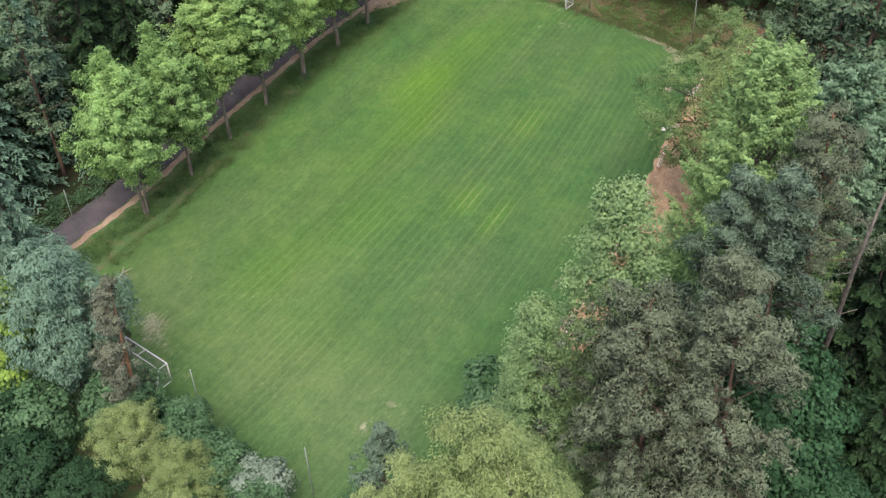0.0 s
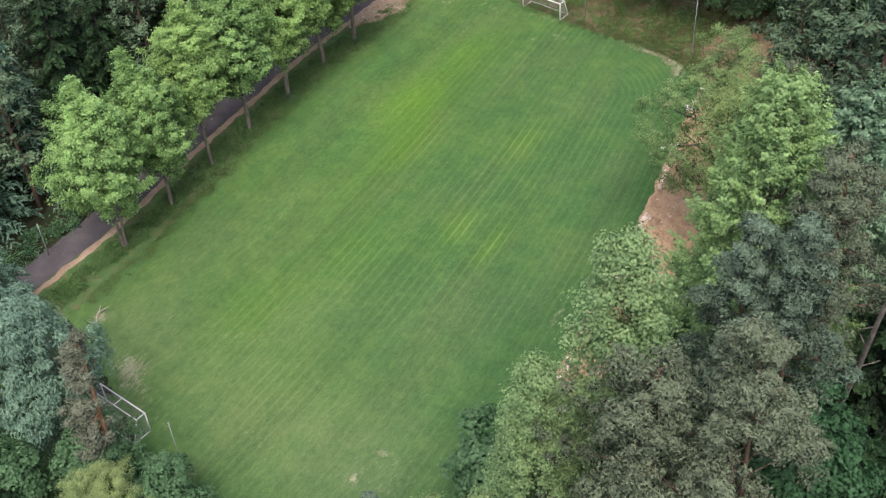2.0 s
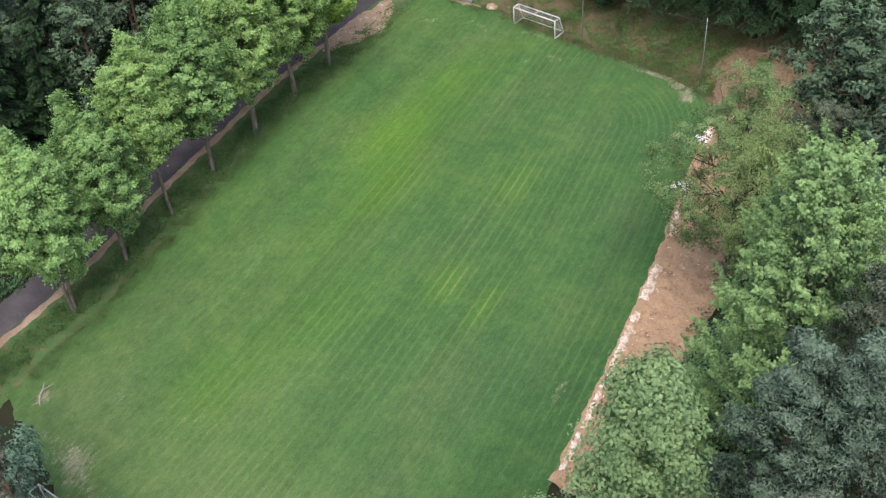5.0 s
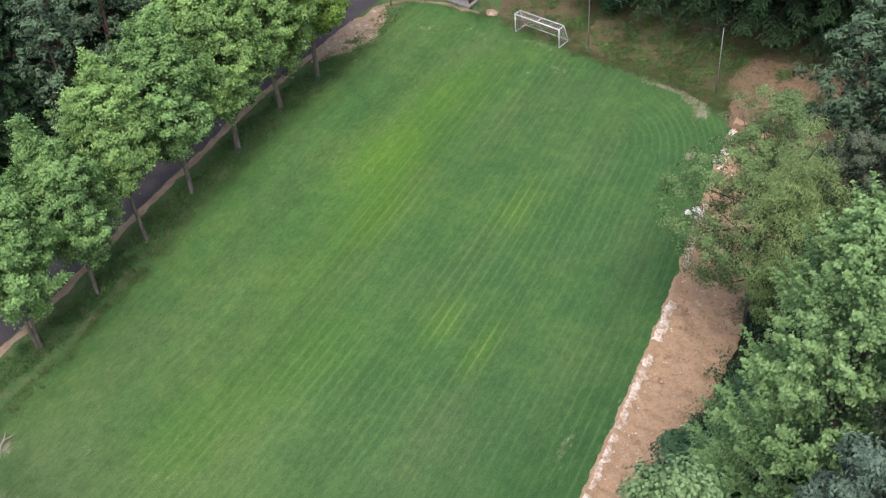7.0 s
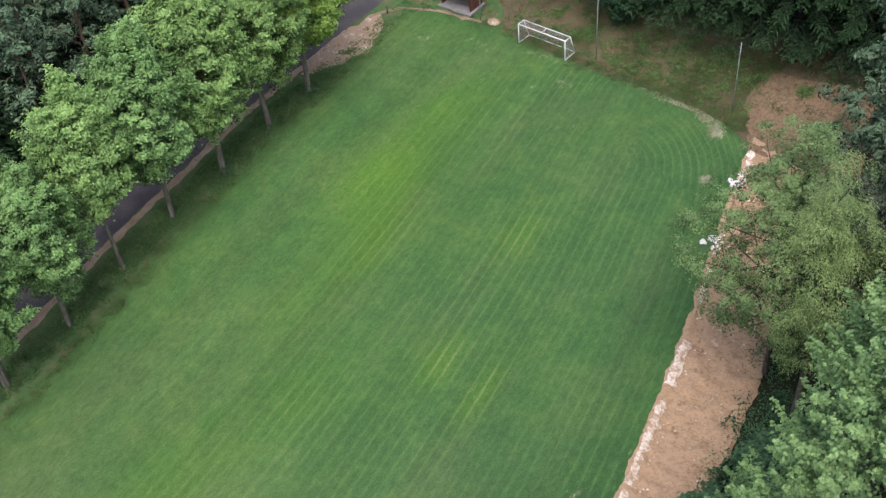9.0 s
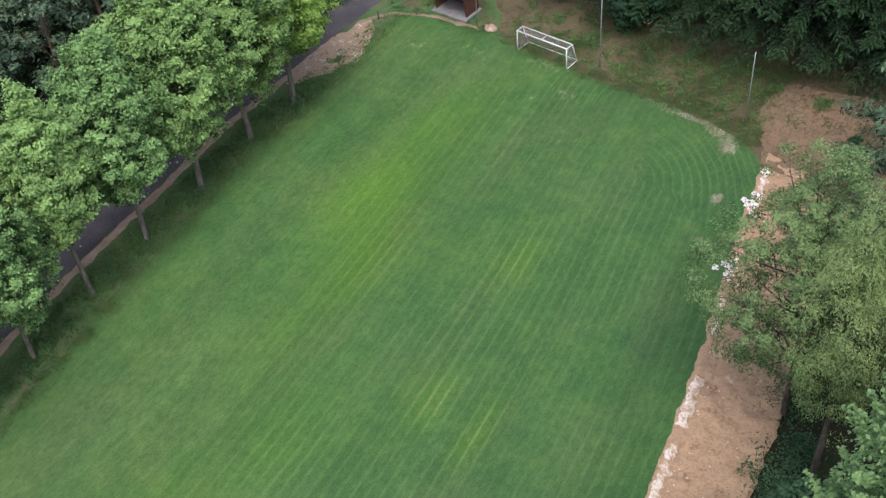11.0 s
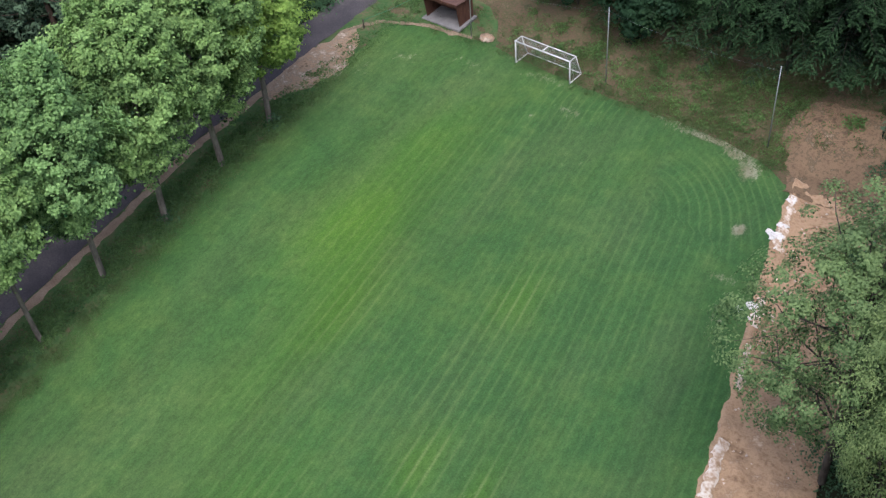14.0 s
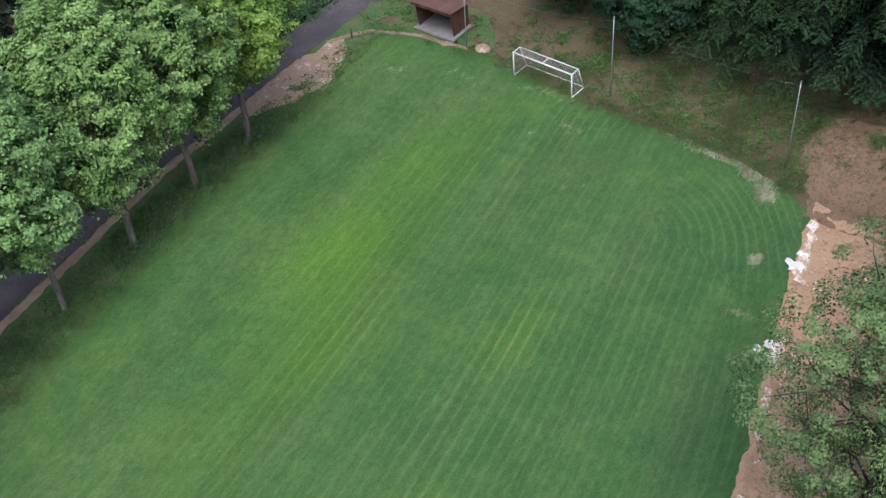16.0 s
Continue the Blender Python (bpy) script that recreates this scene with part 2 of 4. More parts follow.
LINDEN_BARK = bark_material("grey_linden_bark", (0.06, 0.052, 0.045), (0.25, 0.225, 0.195))
BARK = bark_material("grey_brown_bark", (0.035, 0.03, 0.026), (0.15, 0.13, 0.11))
PINE_BARK = bark_material("red_pine_bark", (0.05, 0.036, 0.028), (0.17, 0.112, 0.085))
RED_BARK = bark_material("reddish_upper_pine_bark", (0.09, 0.05, 0.036), (0.27, 0.15, 0.105))
SPRUCE_BARK = bark_material("dark_spruce_bark", (0.018, 0.015, 0.012), (0.06, 0.05, 0.042))
ORANGE_BARK = bark_material("orange_pine_bark", (0.12, 0.06, 0.035), (0.4, 0.22, 0.13))
BIRCH_BARK = bark_material("pale_birch_bark", (0.18, 0.16, 0.14), (0.55, 0.5, 0.45))
WHITE = paint_material("white_paint", (0.78, 0.79, 0.8), 0.35)
STEEL = paint_material("galvanised_steel", (0.42, 0.44, 0.46), 0.45, 0.6)
TIMBER = bark_material("brown_stained_timber", (0.055, 0.026, 0.018), (0.14, 0.065, 0.045), 4.0)
ROOFING = earth_material("brown_roof_felt", [(0.25, (0.1, 0.055, 0.045)), (0.6, (0.17, 0.1, 0.085)), (0.85, (0.24, 0.16, 0.14))], 1.0, 12.0, 0.9, 0.01)
NETTING = paint_material("net_cord", (0.5, 0.52, 0.54), 0.7)


# ---- mesh helpers ----
def mesh_of(name, verts, faces, mat, smooth=False):
    me = bpy.data.meshes.new(name)
    me.from_pydata([tuple(map(float, v)) for v in verts], [], [tuple(map(int, f)) for f in faces])
    me.materials.append(mat)
    if smooth:
        me.polygons.foreach_set("use_smooth", [True] * len(me.polygons))
    me.update()
    return me


def part(name, bm, mat, parent, label=""):
    """Links a bmesh or a mesh as one part of a thing."""
    if isinstance(bm, bmesh.types.BMesh):
        me = bpy.data.meshes.new(name)
        bm.to_mesh(me)
        bm.free()
        me.materials.append(mat)
    else:
        me = bm
    ob = new(name, me)
    ob.parent = parent
    return tagged(ob, label)


def root(name, place, label, category, group="", turn=0.0, scale=1.0):
    ob = new(name)
    ob.empty_display_size = 0.3
    ob.location, ob.rotation_euler, ob.scale = place, (0, 0, radians(turn)), (scale,) * 3
    return tagged(ob, label, category, group)


def smooth_step(a, b, x):
    u = np.clip((x - a) / (b - a), 0, 1)
    return u * u * (3 - 2 * u)


def tube(verts, faces, path, radii, sides=6):
    """Adds a tapered tube along a path to the lists."""
    first = len(verts)
    for k, p in enumerate(path):
        ahead = Vector(path[min(k + 1, len(path) - 1)]) - Vector(path[max(k - 1, 0)])
        q = ahead.to_track_quat("Z", "Y")
        for s in range(sides):
            a = 2 * math.pi * s / sides
            verts.append(Vector(p) + q @ Vector((math.cos(a) * radii[k], math.sin(a) * radii[k], 0)))
    for k in range(len(path) - 1):
        for s in range(sides):
            a, b = first + k * sides + s, first + k * sides + (s + 1) % sides
            faces.append((a, b, b + sides, a + sides))
    faces.append(tuple(first + s for s in reversed(range(sides))))
    faces.append(tuple(first + (len(path) - 1) * sides + s for s in range(sides)))


def tube_mesh(name, path, radii, mat, sides=8):
    v, f = [], []
    tube(v, f, path, radii, sides)
    return mesh_of(name, v, f, mat, True)


def box_bm(size, centre, bevel=0.0, turn=None):
    bm = bmesh.new()
    m = Matrix.Translation(centre) @ (turn or Matrix.Identity(4)) @ Matrix.Diagonal((*size, 1))
    bmesh.ops.create_cube(bm, size=1.0, matrix=m)
    if bevel:
        bmesh.ops.bevel(bm, geom=bm.edges[:], offset=bevel, segments=2, affect="EDGES")
    return bm


# ---- ground ----
def row_height(y):
    return np.interp(y, [-75, -50, -44, -38.5, -33, -21, -15, 0, 30], [-2.4, -1.9, -1.2, -0.3, 0.2, 1.2, 1.0, 0.8, 1.0])


def far_edge(x):
    return np.interp(x, [-6, -1.4, 3.2, 8, 16.9, 20.5, 25, 29, 32, 34.5], [-2, -0.6, 1.3, 1.8, 0.4, 0.0, -0.2, -0.8, -1.8, -3.5])


def right_edge(y):
    return np.interp(y, [-75, -59, -53, -47, -41, -36, -31, -26.5, -21.5, -15.3, -9, -6, -2], [43, 42.5, 42.2, 41.7, 41.0, 40.3, 39.6, 38.9, 38.0, 36.7, 35.5, 35.1, 34.3])


def near_edge(x):
    return np.interp(x, [-2, 1.2, 10.6, 19, 28, 35, 42], [-57.5, -59, -62.8, -67, -68.5, -69.5, -68])


def left_edge(y):
    return np.interp(y, [-70, -50, -40, -27, -14, 0], [1.9, 1.6, 1.3, 0.8, 0.2, -0.4])


def ground_height(x, y):
    x, y = np.asarray(x, float), np.asarray(y, float)
    z = row_height(y) * (1 - smooth_step(0.5, 13, x))
    past = np.maximum(y - far_edge(x) - 2.0, 0)
    z = z + 3.0 * (1 - np.exp(-past * 0.13)) * smooth_step(5, 12, x)
    out = np.maximum(x - right_edge(y), 0)
    z = z - 0.25 * smooth_step(0.1, 0.9, out) + 2.0 * smooth_step(5, 22, out)
    return z


def sheet(name, xs, ys, mat, lift=0.0, keep=None, rough=0.0):
    gx, gy = np.meshgrid(xs, ys)
    gz = ground_height(gx, gy) + lift
    if rough:
        gz = gz + rough * np.array([noise.fractal(Vector((a * 0.6, b * 0.6, 3.0)), 1.0, 2.0, 4) for a, b in zip(gx.ravel(), gy.ravel())]).reshape(gx.shape)
    nx, ny = len(xs), len(ys)
    verts = np.stack([gx, gy, gz], -1).reshape(-1, 3)
    faces = []
    for j in range(ny - 1):
        for i in range(nx - 1):
            cx, cy = (xs[i] + xs[i + 1]) / 2, (ys[j] + ys[j + 1]) / 2
            if keep is None or keep(cx, cy):
                a = j * nx + i
                faces.append((a, a + 1, a + nx + 1, a + nx))
    return mesh_of(name, verts, faces, mat, True)


def strip(name, line, left, right, mat, lift, ragged=0.0, step=0.5, seed=0.0, across=4, freq=0.7):
    """A strip of ground along a polyline (x, y), with ragged sides."""
    pts = np.array(line, float)
    d = np.r_[0, np.cumsum(np.hypot(*np.diff(pts, axis=0).T))]
    s = np.arange(0, d[-1] + step, step).clip(0, d[-1])
    cx, cy = np.interp(s, d, pts[:, 0]), np.interp(s, d, pts[:, 1])
    tx, ty = np.gradient(cx), np.gradient(cy)
    ln = np.hypot(tx, ty) + 1e-9
    nx, ny = ty / ln, -tx / ln
    verts, faces = [], []
    for k in range(len(s)):
        a = left + ragged * noise.fractal(Vector((s[k] * freq, seed, 0)), 1.0, 2.0, 4)
        b = right + ragged * noise.fractal(Vector((s[k] * freq, seed + 9, 0)), 1.0, 2.0, 4)
        for i in range(across + 1):
            o = a + (b - a) * i / across
            x, y = cx[k] + nx[k] * o, cy[k] + ny[k] * o
            edge = 1.0 if 0 < i < across else 0.15
            verts.append((x, y, float(ground_height(x, y)) + lift * edge))
    w = across + 1
    for k in range(len(s) - 1):
        for i in range(across):
            a = k * w + i
            faces.append((a, a + 1, a + w + 1, a + w))
    return mesh_of(name, verts, faces, mat, True)


def band(name, s0, s1, low, high, mat, lift=0.0, along="y", step=0.35, across=0.5, ragged=0.0, rough=0.0, seed=0.0):
    """A sheet of ground whose columns run from low(s) to high(s), with ragged rims."""
    s = np.arange(s0, s1 + step / 2, step)
    lo, hi = np.array([float(low(v)) for v in s]), np.array([float(high(v)) for v in s])
    lo = lo + ragged * np.array([noise.fractal(Vector((v * 0.8, seed, 0)), 1.0, 2.0, 4) for v in s])
    hi = hi + ragged * np.array([noise.fractal(Vector((v * 0.8, seed + 7, 0)), 1.0, 2.0, 4) for v in s])
    n = max(2, int(np.ceil(np.max(hi - lo) / across)))
    u = np.linspace(0, 1, n + 1)
    q = lo[:, None] + np.maximum(hi - lo, 0.02)[:, None] * u
    p = np.broadcast_to(s[:, None], q.shape)
    gx, gy = (q, p) if along == "y" else (p, q)
    gz = ground_height(gx, gy) + lift
    if rough:
        bumps = np.array([noise.fractal(Vector((a * 0.9, d * 0.9, seed)), 0.9, 2.0, 5) for a, d in zip(gx.ravel(), gy.ravel())]).reshape(gx.shape)
        gz = gz + rough * bumps * np.minimum(1, 6 * np.minimum(u, 1 - u))
    gz = gz - 0.12 * ((u < 1e-6) | (u > 1 - 1e-6))
    k = np.arange(len(s) - 1)[:, None] * (n + 1) + np.arange(n)
    faces = np.stack([k, k + 1, k + n + 2, k + n + 1], -1).reshape(-1, 4)
    if along != "y":
        faces = faces[:, ::-1]
    return mesh_of(name, np.stack([gx, gy, gz], -1).reshape(-1, 3), faces, mat, True)


xs = np.r_[-1500, -600, -250, np.arange(-110, 130.1, 1.25), 300, 700, 1500]
ys = np.r_[-1500, -600, -250, np.arange(-150, 110.1, 1.25), 300, 700, 1500]
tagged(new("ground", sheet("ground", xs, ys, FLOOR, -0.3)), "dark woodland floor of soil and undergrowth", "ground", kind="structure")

U, V = np.meshgrid(np.linspace(0, 1, 111), np.linspace(0, 1, 186))
gx, gy = 1 + 38 * U, -66 + 66 * V
for _ in range(8):
    gx = left_edge(gy) + (right_edge(gy) + 0.15 - left_edge(gy)) * U
    gy = near_edge(gx) + (far_edge(gx) - near_edge(gx)) * V
rag = np.array([noise.fractal(Vector((a * 1.2, d * 1.2, 2)), 0.8, 2.0, 5) for a, d in zip(gx.ravel(), gy.ravel())]).reshape(gx.shape)
gx = gx + 0.35 * rag * (np.maximum(0, 1 - U * 40) * 1.6 - 0.5 * np.maximum(0, 1 - (1 - U) * 40))
gy = gy + 0.35 * rag * (np.maximum(0, 1 - V * 60) - np.maximum(0, 1 - (1 - V) * 60))
rim = (U < 1e-6) | (U > 1 - 1e-6) | (V < 1e-6) | (V > 1 - 1e-6)
k = np.arange(185)[:, None] * 111 + np.arange(110)
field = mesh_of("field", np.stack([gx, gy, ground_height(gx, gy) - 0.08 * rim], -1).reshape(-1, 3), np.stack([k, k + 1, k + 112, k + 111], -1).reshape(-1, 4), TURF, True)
co = np.array([v.co for v in field.vertices])
X, Y = co[:, 0], co[:, 1]
R = 9.0
dl, dr = X - left_edge(Y), right_edge(Y) - X
df, dn = far_edge(X) - Y, Y - near_edge(X)


def corner(a, b):
    inside = np.minimum(a, b)
    u, v = np.maximum(R - a, 0), np.maximum(R - b, 0)
    return np.where((a < R) & (b < R), R - np.hypot(u, v), inside)


span = 40.0 * dl / np.maximum(dl + dr, 1)
mow = np.where((dr < R) & (df < R), 40.0 - corner(dr, df), np.where((dl < R) & (dn < R), corner(dl, dn), span))
BARE = [(11.6, -61.5, 2.2, 1.2, .45), (15.4, -63.2, 2.6, 1.0, .42), (19, -64.5, 2.0, .8, .4), (5.0, -58.1, 1.2, .7, .4), (34, -60.3, 3.0, 1.2, .22), (35.5, -58, 2, 1, .2),
        (33.3, -9, .5, .6, 1.3), (30.2, -1.9, 1.1, .7, 1.0), (31.6, -3.3, .9, 1.1, 1.0), (27.5, -1.2, 2.6, .35, .95), (24.5, -.6, 2.0, .3, .7), (14.2, -.2, 2.6, .6, .55), (15.5, -4.7, .5, .4, .6),
        (34.2, -13.5, 1.2, .5, .6), (35.0, -17, 1.0, .5, .5), (17.8, -3.0, 1.4, .8, .5), (29.3, -35, 1.2, 3.0, .25), (18, -55, 2.5, 2.0, .3), (-.2, -8, 1.0, 1.5, .6), (1.8, -6.5, .8, 1.0, .4),
        (10.6, .9, 1.2, .3, .5), (8.6, -61.0, 1.5, .8, .35), (26, -62, 3, 1.2, .3), (23, -66.5, 3, .8, .4), (31, -66, 3, .8, .3), (38.5, -40, .8, 2, .5), (3.5, -3.5, 1.6, 1.0, .4), (8, -1.5, 2.0, .8, .35), (28.6, -1.1, 1.6, .4, .8), (20.5, -8, 1.5, .8, .3),
        (13.4, -61.9, 1.4, 1.8, .5), (4.9, -57.7, 0.9, 1.1, .55), (11.3, -55.9, 0.9, 0.6, .4), (34.6, -58.3, 0.6, 0.4, .6), (34.3, -61.4, 0.5, 0.7, .6), (37, -61, 1.6, 3, .3)]
bare = sum(w * np.exp(-((X - a) / p) ** 2 - ((Y - b) / q) ** 2) for a, b, p, q, w in BARE)
bare = bare + 0.14 * np.exp(-((dl - 0.5) / 0.7) ** 2) + 0.35 * np.exp(-(np.maximum(dr, 0) / 0.35) ** 2)
LUSH = [(10.9, -20.3, 3.0, 6.0, .8), (25.8, -34.5, 1.2, 2.6, .7), (29.5, -35.5, .9, 3, .7), (24.2, -21.5, 1.4, 2.8, .6), (15, -27, 2, 5, .6), (17, -52, 3, 5, .4), (13, -36, 3, 4, .3), (20, -42, 3, 4, .3), (11, -10, 3, 4, .35), (13.5, -24, 3.0, 12, .12), (9.5, -14, 2.5, 6, .12), (16, -45, 4, 9, .15), (24, -56, 5, 5, .2)]
lush = sum(w * np.exp(-((X - a) / p) ** 2 - ((Y - b) / q) ** 2) for a, b, p, q, w in LUSH)
DRY_SPOTS = [(20, -60, 14, 5, .55), (9, -57, 6, 5, .45), (32, -60, 6, 6, .55), (12, -38, 3.5, 5, .32), (31, -45, 4, 8, .3), (7, -48, 4, 7, .35), (22, -50, 5, 6, .3), (6, -28, 2, 6, .25), (25, -13, 4, 3, .2)]
dry = sum(w * np.exp(-((X - a) / p) ** 2 - ((Y - b) / q) ** 2) for a, b, p, q, w in DRY_SPOTS)
for name, values in (("mow", mow), ("dry", np.clip(dry, 0, 1)), ("bare", np.clip(1.05 * bare, 0, 1)), ("lush", np.clip(lush, 0, 1))):
    field.attributes.new(name, "FLOAT", "POINT").data.foreach_set("value", values.astype(np.float32))
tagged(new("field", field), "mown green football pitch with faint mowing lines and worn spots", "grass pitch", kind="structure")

tagged(new("bank", band("bank", -75, 3, lambda y: -3.7, lambda y: left_edge(y) + 0.6, BANK, -0.03, "y", 0.4, 0.5, 0.3, 0.0, 1.0)), "rough grassy bank under the row of trees", "grass bank", kind="structure")
tagged(new("far_bank", band("far_bank", -1.5, 49, lambda x: far_edge(x) - 0.5, lambda x: 13.0, LITTER, -0.03, "x", 0.5, 0.5, 0.2, 0.1, 2.0)), "sloping bank of brown leaf litter and weeds behind the goal", "earth bank", kind="structure")
tagged(new("hut_grass", band("hut_grass", -3.3, 8.6, lambda x: far_edge(x) - 0.3, lambda x: np.interp(x, [-3.3, 5.5, 7.4, 8.6], [6.2, 6.2, 4.2, 2.2]), BANK, 0.0, "x", 0.4, 0.5, 0.5, 0.05, 4.0)), "rough grass round the shelter", "grass", kind="structure")
tagged(new("lawn", sheet("lawn", np.arange(0, 40, 0.5), np.arange(-96, -64, 0.5), BANK, -0.1, lambda x, y: y < near_edge(x) + 0.5 and math.hypot((x - 19) / 19, (y + 78) / 16) < 0.9 + 0.5 * noise.fractal(Vector((x * 0.2, y * 0.2, 4)), 1.0, 2.0, 3))), "green lawn behind the near end of the pitch", "lawn", kind="structure")
ROAD = [(-4.75, -90), (-4.75, -30), (-5.0, -15), (-5.0, -6), (-4.6, 2), (-3.4, 9), (-1, 18), (3, 30)]
tagged(new("road", strip("road", ROAD, -1.55, 1.55, ASPHALT, 0.03, 0.15, 0.5, 2.0)), "narrow worn grey-violet asphalt lane", "road", kind="structure")
tagged(new("road_shoulder", strip("road_shoulder", [(-2.75, -80), (-2.75, -30), (-3.05, -15), (-3.1, -6)], -0.36, 0.34, SHOULDER, 0.035, 0.24, 0.25, 5.0)), "reddish gravel shoulder beside the lane", "road shoulder", kind="structure")
TRODDEN = earth_material("trodden_earth", [(0.3, (0.09, 0.11, 0.05)), (0.45, (0.17, 0.14, 0.09)), (0.58, (0.28, 0.21, 0.15)), (0.75, (0.36, 0.29, 0.21))], 1.2, 6.0)
SAND = earth_material("trampled_sand", [(0.3, (0.1, 0.115, 0.05)), (0.4, (0.2, 0.15, 0.1)), (0.48, (0.4, 0.275, 0.185)), (0.55, (0.27, 0.21, 0.15)), (0.64, (0.52, 0.42, 0.33)), (0.76, (0.66, 0.59, 0.51))], 0.9, 4.0)
tagged(new("bare_patch", band("bare_patch", -13.6, -2.0, lambda y: np.interp(y, [-13.6, -10.5, -7, -2], [-2.5, -3.5, -3.6, -2.7]), lambda y: np.interp(y, [-13.6, -12.9, -10.2, -7.4, -3.6, -2.0], [-2.4, -1.6, -0.2, 0.7, -0.6, -2.2]), SAND, 0.04, "y", 0.2, 0.4, 0.35, 0.03, 3.0)), "trampled pale sandy patch beside the lane", "bare ground", kind="structure")
tagged(new("path", strip("path", [(-2.9, -3.2), (-1.9, -1.5), (-0.8, -0.3), (2.3, 0.85), (4.9, 1.15), (6.6, 1.5)], -0.22, 0.22, TRODDEN, 0.05, 0.3, 0.12, 3.0)), "narrow trodden earth path along the pitch", "path", kind="structure")


tagged(new("dirt_strip", band("dirt_strip", -47, -2.6, lambda y: right_edge(y) - 0.12, lambda y: right_edge(y) + np.interp(y, [-47, -38, -30, -24, -10, -2], [2.5, 4.6, 5.4, 5.8, 6.5, 8]), DIRT, 0.1, "y", 0.2, 0.25, 0.26, 0.2, 7.0)), "bare reddish-brown dug soil strip beside the pitch", "bare soil", kind="structure")
tagged(new("dirt_corner", band("dirt_corner", -4.2, 6.0, lambda y: np.interp(y, [-4.2, -2.2, -0.7, 0.7, 2.0, 3.4, 4.3, 5.2, 6.0], [34.4, 33.9, 32.9, 32.2, 31.9, 32.4, 33.4, 38.5, 46.5]), lambda y: 47.0, BROWN, 0.1, "y", 0.16, 0.4, 0.6, 0.14, 8.0)), "brown trampled soil with litter in the corner under the spruces", "bare soil", kind="structure")
for k, (y0, y1, wide) in enumerate(((-46, -42.6, 0.5), (-42.2, -37.6, 0.45), (-37.2, -30.4, 0.6), (-29.0, -25.0, 0.7), (-21.5, -18.0, 0.45), (-16.6, -14.2, 0.6), (-9.8, -7.6, 0.75), (-7.8, -4.4, 0.5))):
    line = [(float(right_edge(y)) + 0.3, y) for y in np.linspace(y0, y1, 8)]
    tagged(new("pale_edge", strip("pale_edge", line, -0.4 * wide, 0.6 * wide, PALE, 0.2, 0.3, 0.12, 20.0 + k, 6, 1.7)), "crumbled pale limestone rim of the dug strip", "limestone rim", kind="structure")


# ---- trees ----
def unit(v):
    return v / (np.linalg.norm(v, axis=-1, keepdims=True) + 1e-9)


def leaf_mesh(name, pos, normal, length, width, mat, rng, along=None):
    """One mesh of folded kite-shaped leaves."""
    n = len(pos)
    normal = unit(normal)
    if along is None:
        along = rng.normal(size=(n, 3))
        along[:, 2] -= 0.5
    along = unit(along - (along * normal).sum(1, keepdims=True) * normal)
    side = np.cross(normal, along)
    L, W = np.broadcast_to(length, (n,))[:, None], np.broadcast_to(width, (n,))[:, None]
    fold = normal * W * 0.25
    v = np.stack([pos - along * L * 0.5, pos + side * W * 0.5 + fold, pos + along * L * 0.5, pos - side * W * 0.5 + fold], 1).reshape(-1, 3)
    me = bpy.data.meshes.new(name)
    me.vertices.add(4 * n)
    me.vertices.foreach_set("co", v.astype(np.float32).ravel())
    k = np.arange(n)[:, None] * 4
    tris = np.concatenate([k + [0, 1, 2], k + [0, 2, 3]], 1).reshape(-1, 3)
    me.loops.add(6 * n)
    me.loops.foreach_set("vertex_index", tris.astype(np.int32).ravel())
    me.polygons.add(2 * n)
    me.polygons.foreach_set("loop_start", (np.arange(2 * n) * 3).astype(np.int32))
    me.materials.append(mat)
    me.update(calc_edges=True)
    return me


def limb_path(rng, a, b, sag=0.0, n=5, wob=0.06):
    a, b = np.array(a, float), np.array(b, float)
    ln = np.linalg.norm(b - a)
    out = []
    for k in range(n):
        u = k / (n - 1)
        p = a + (b - a) * u + rng.normal(size=3) * wob * ln * (0 < k < n - 1)
        p[2] += sag * ln * math.sin(math.pi * u)
        out.append(tuple(p))
    return out


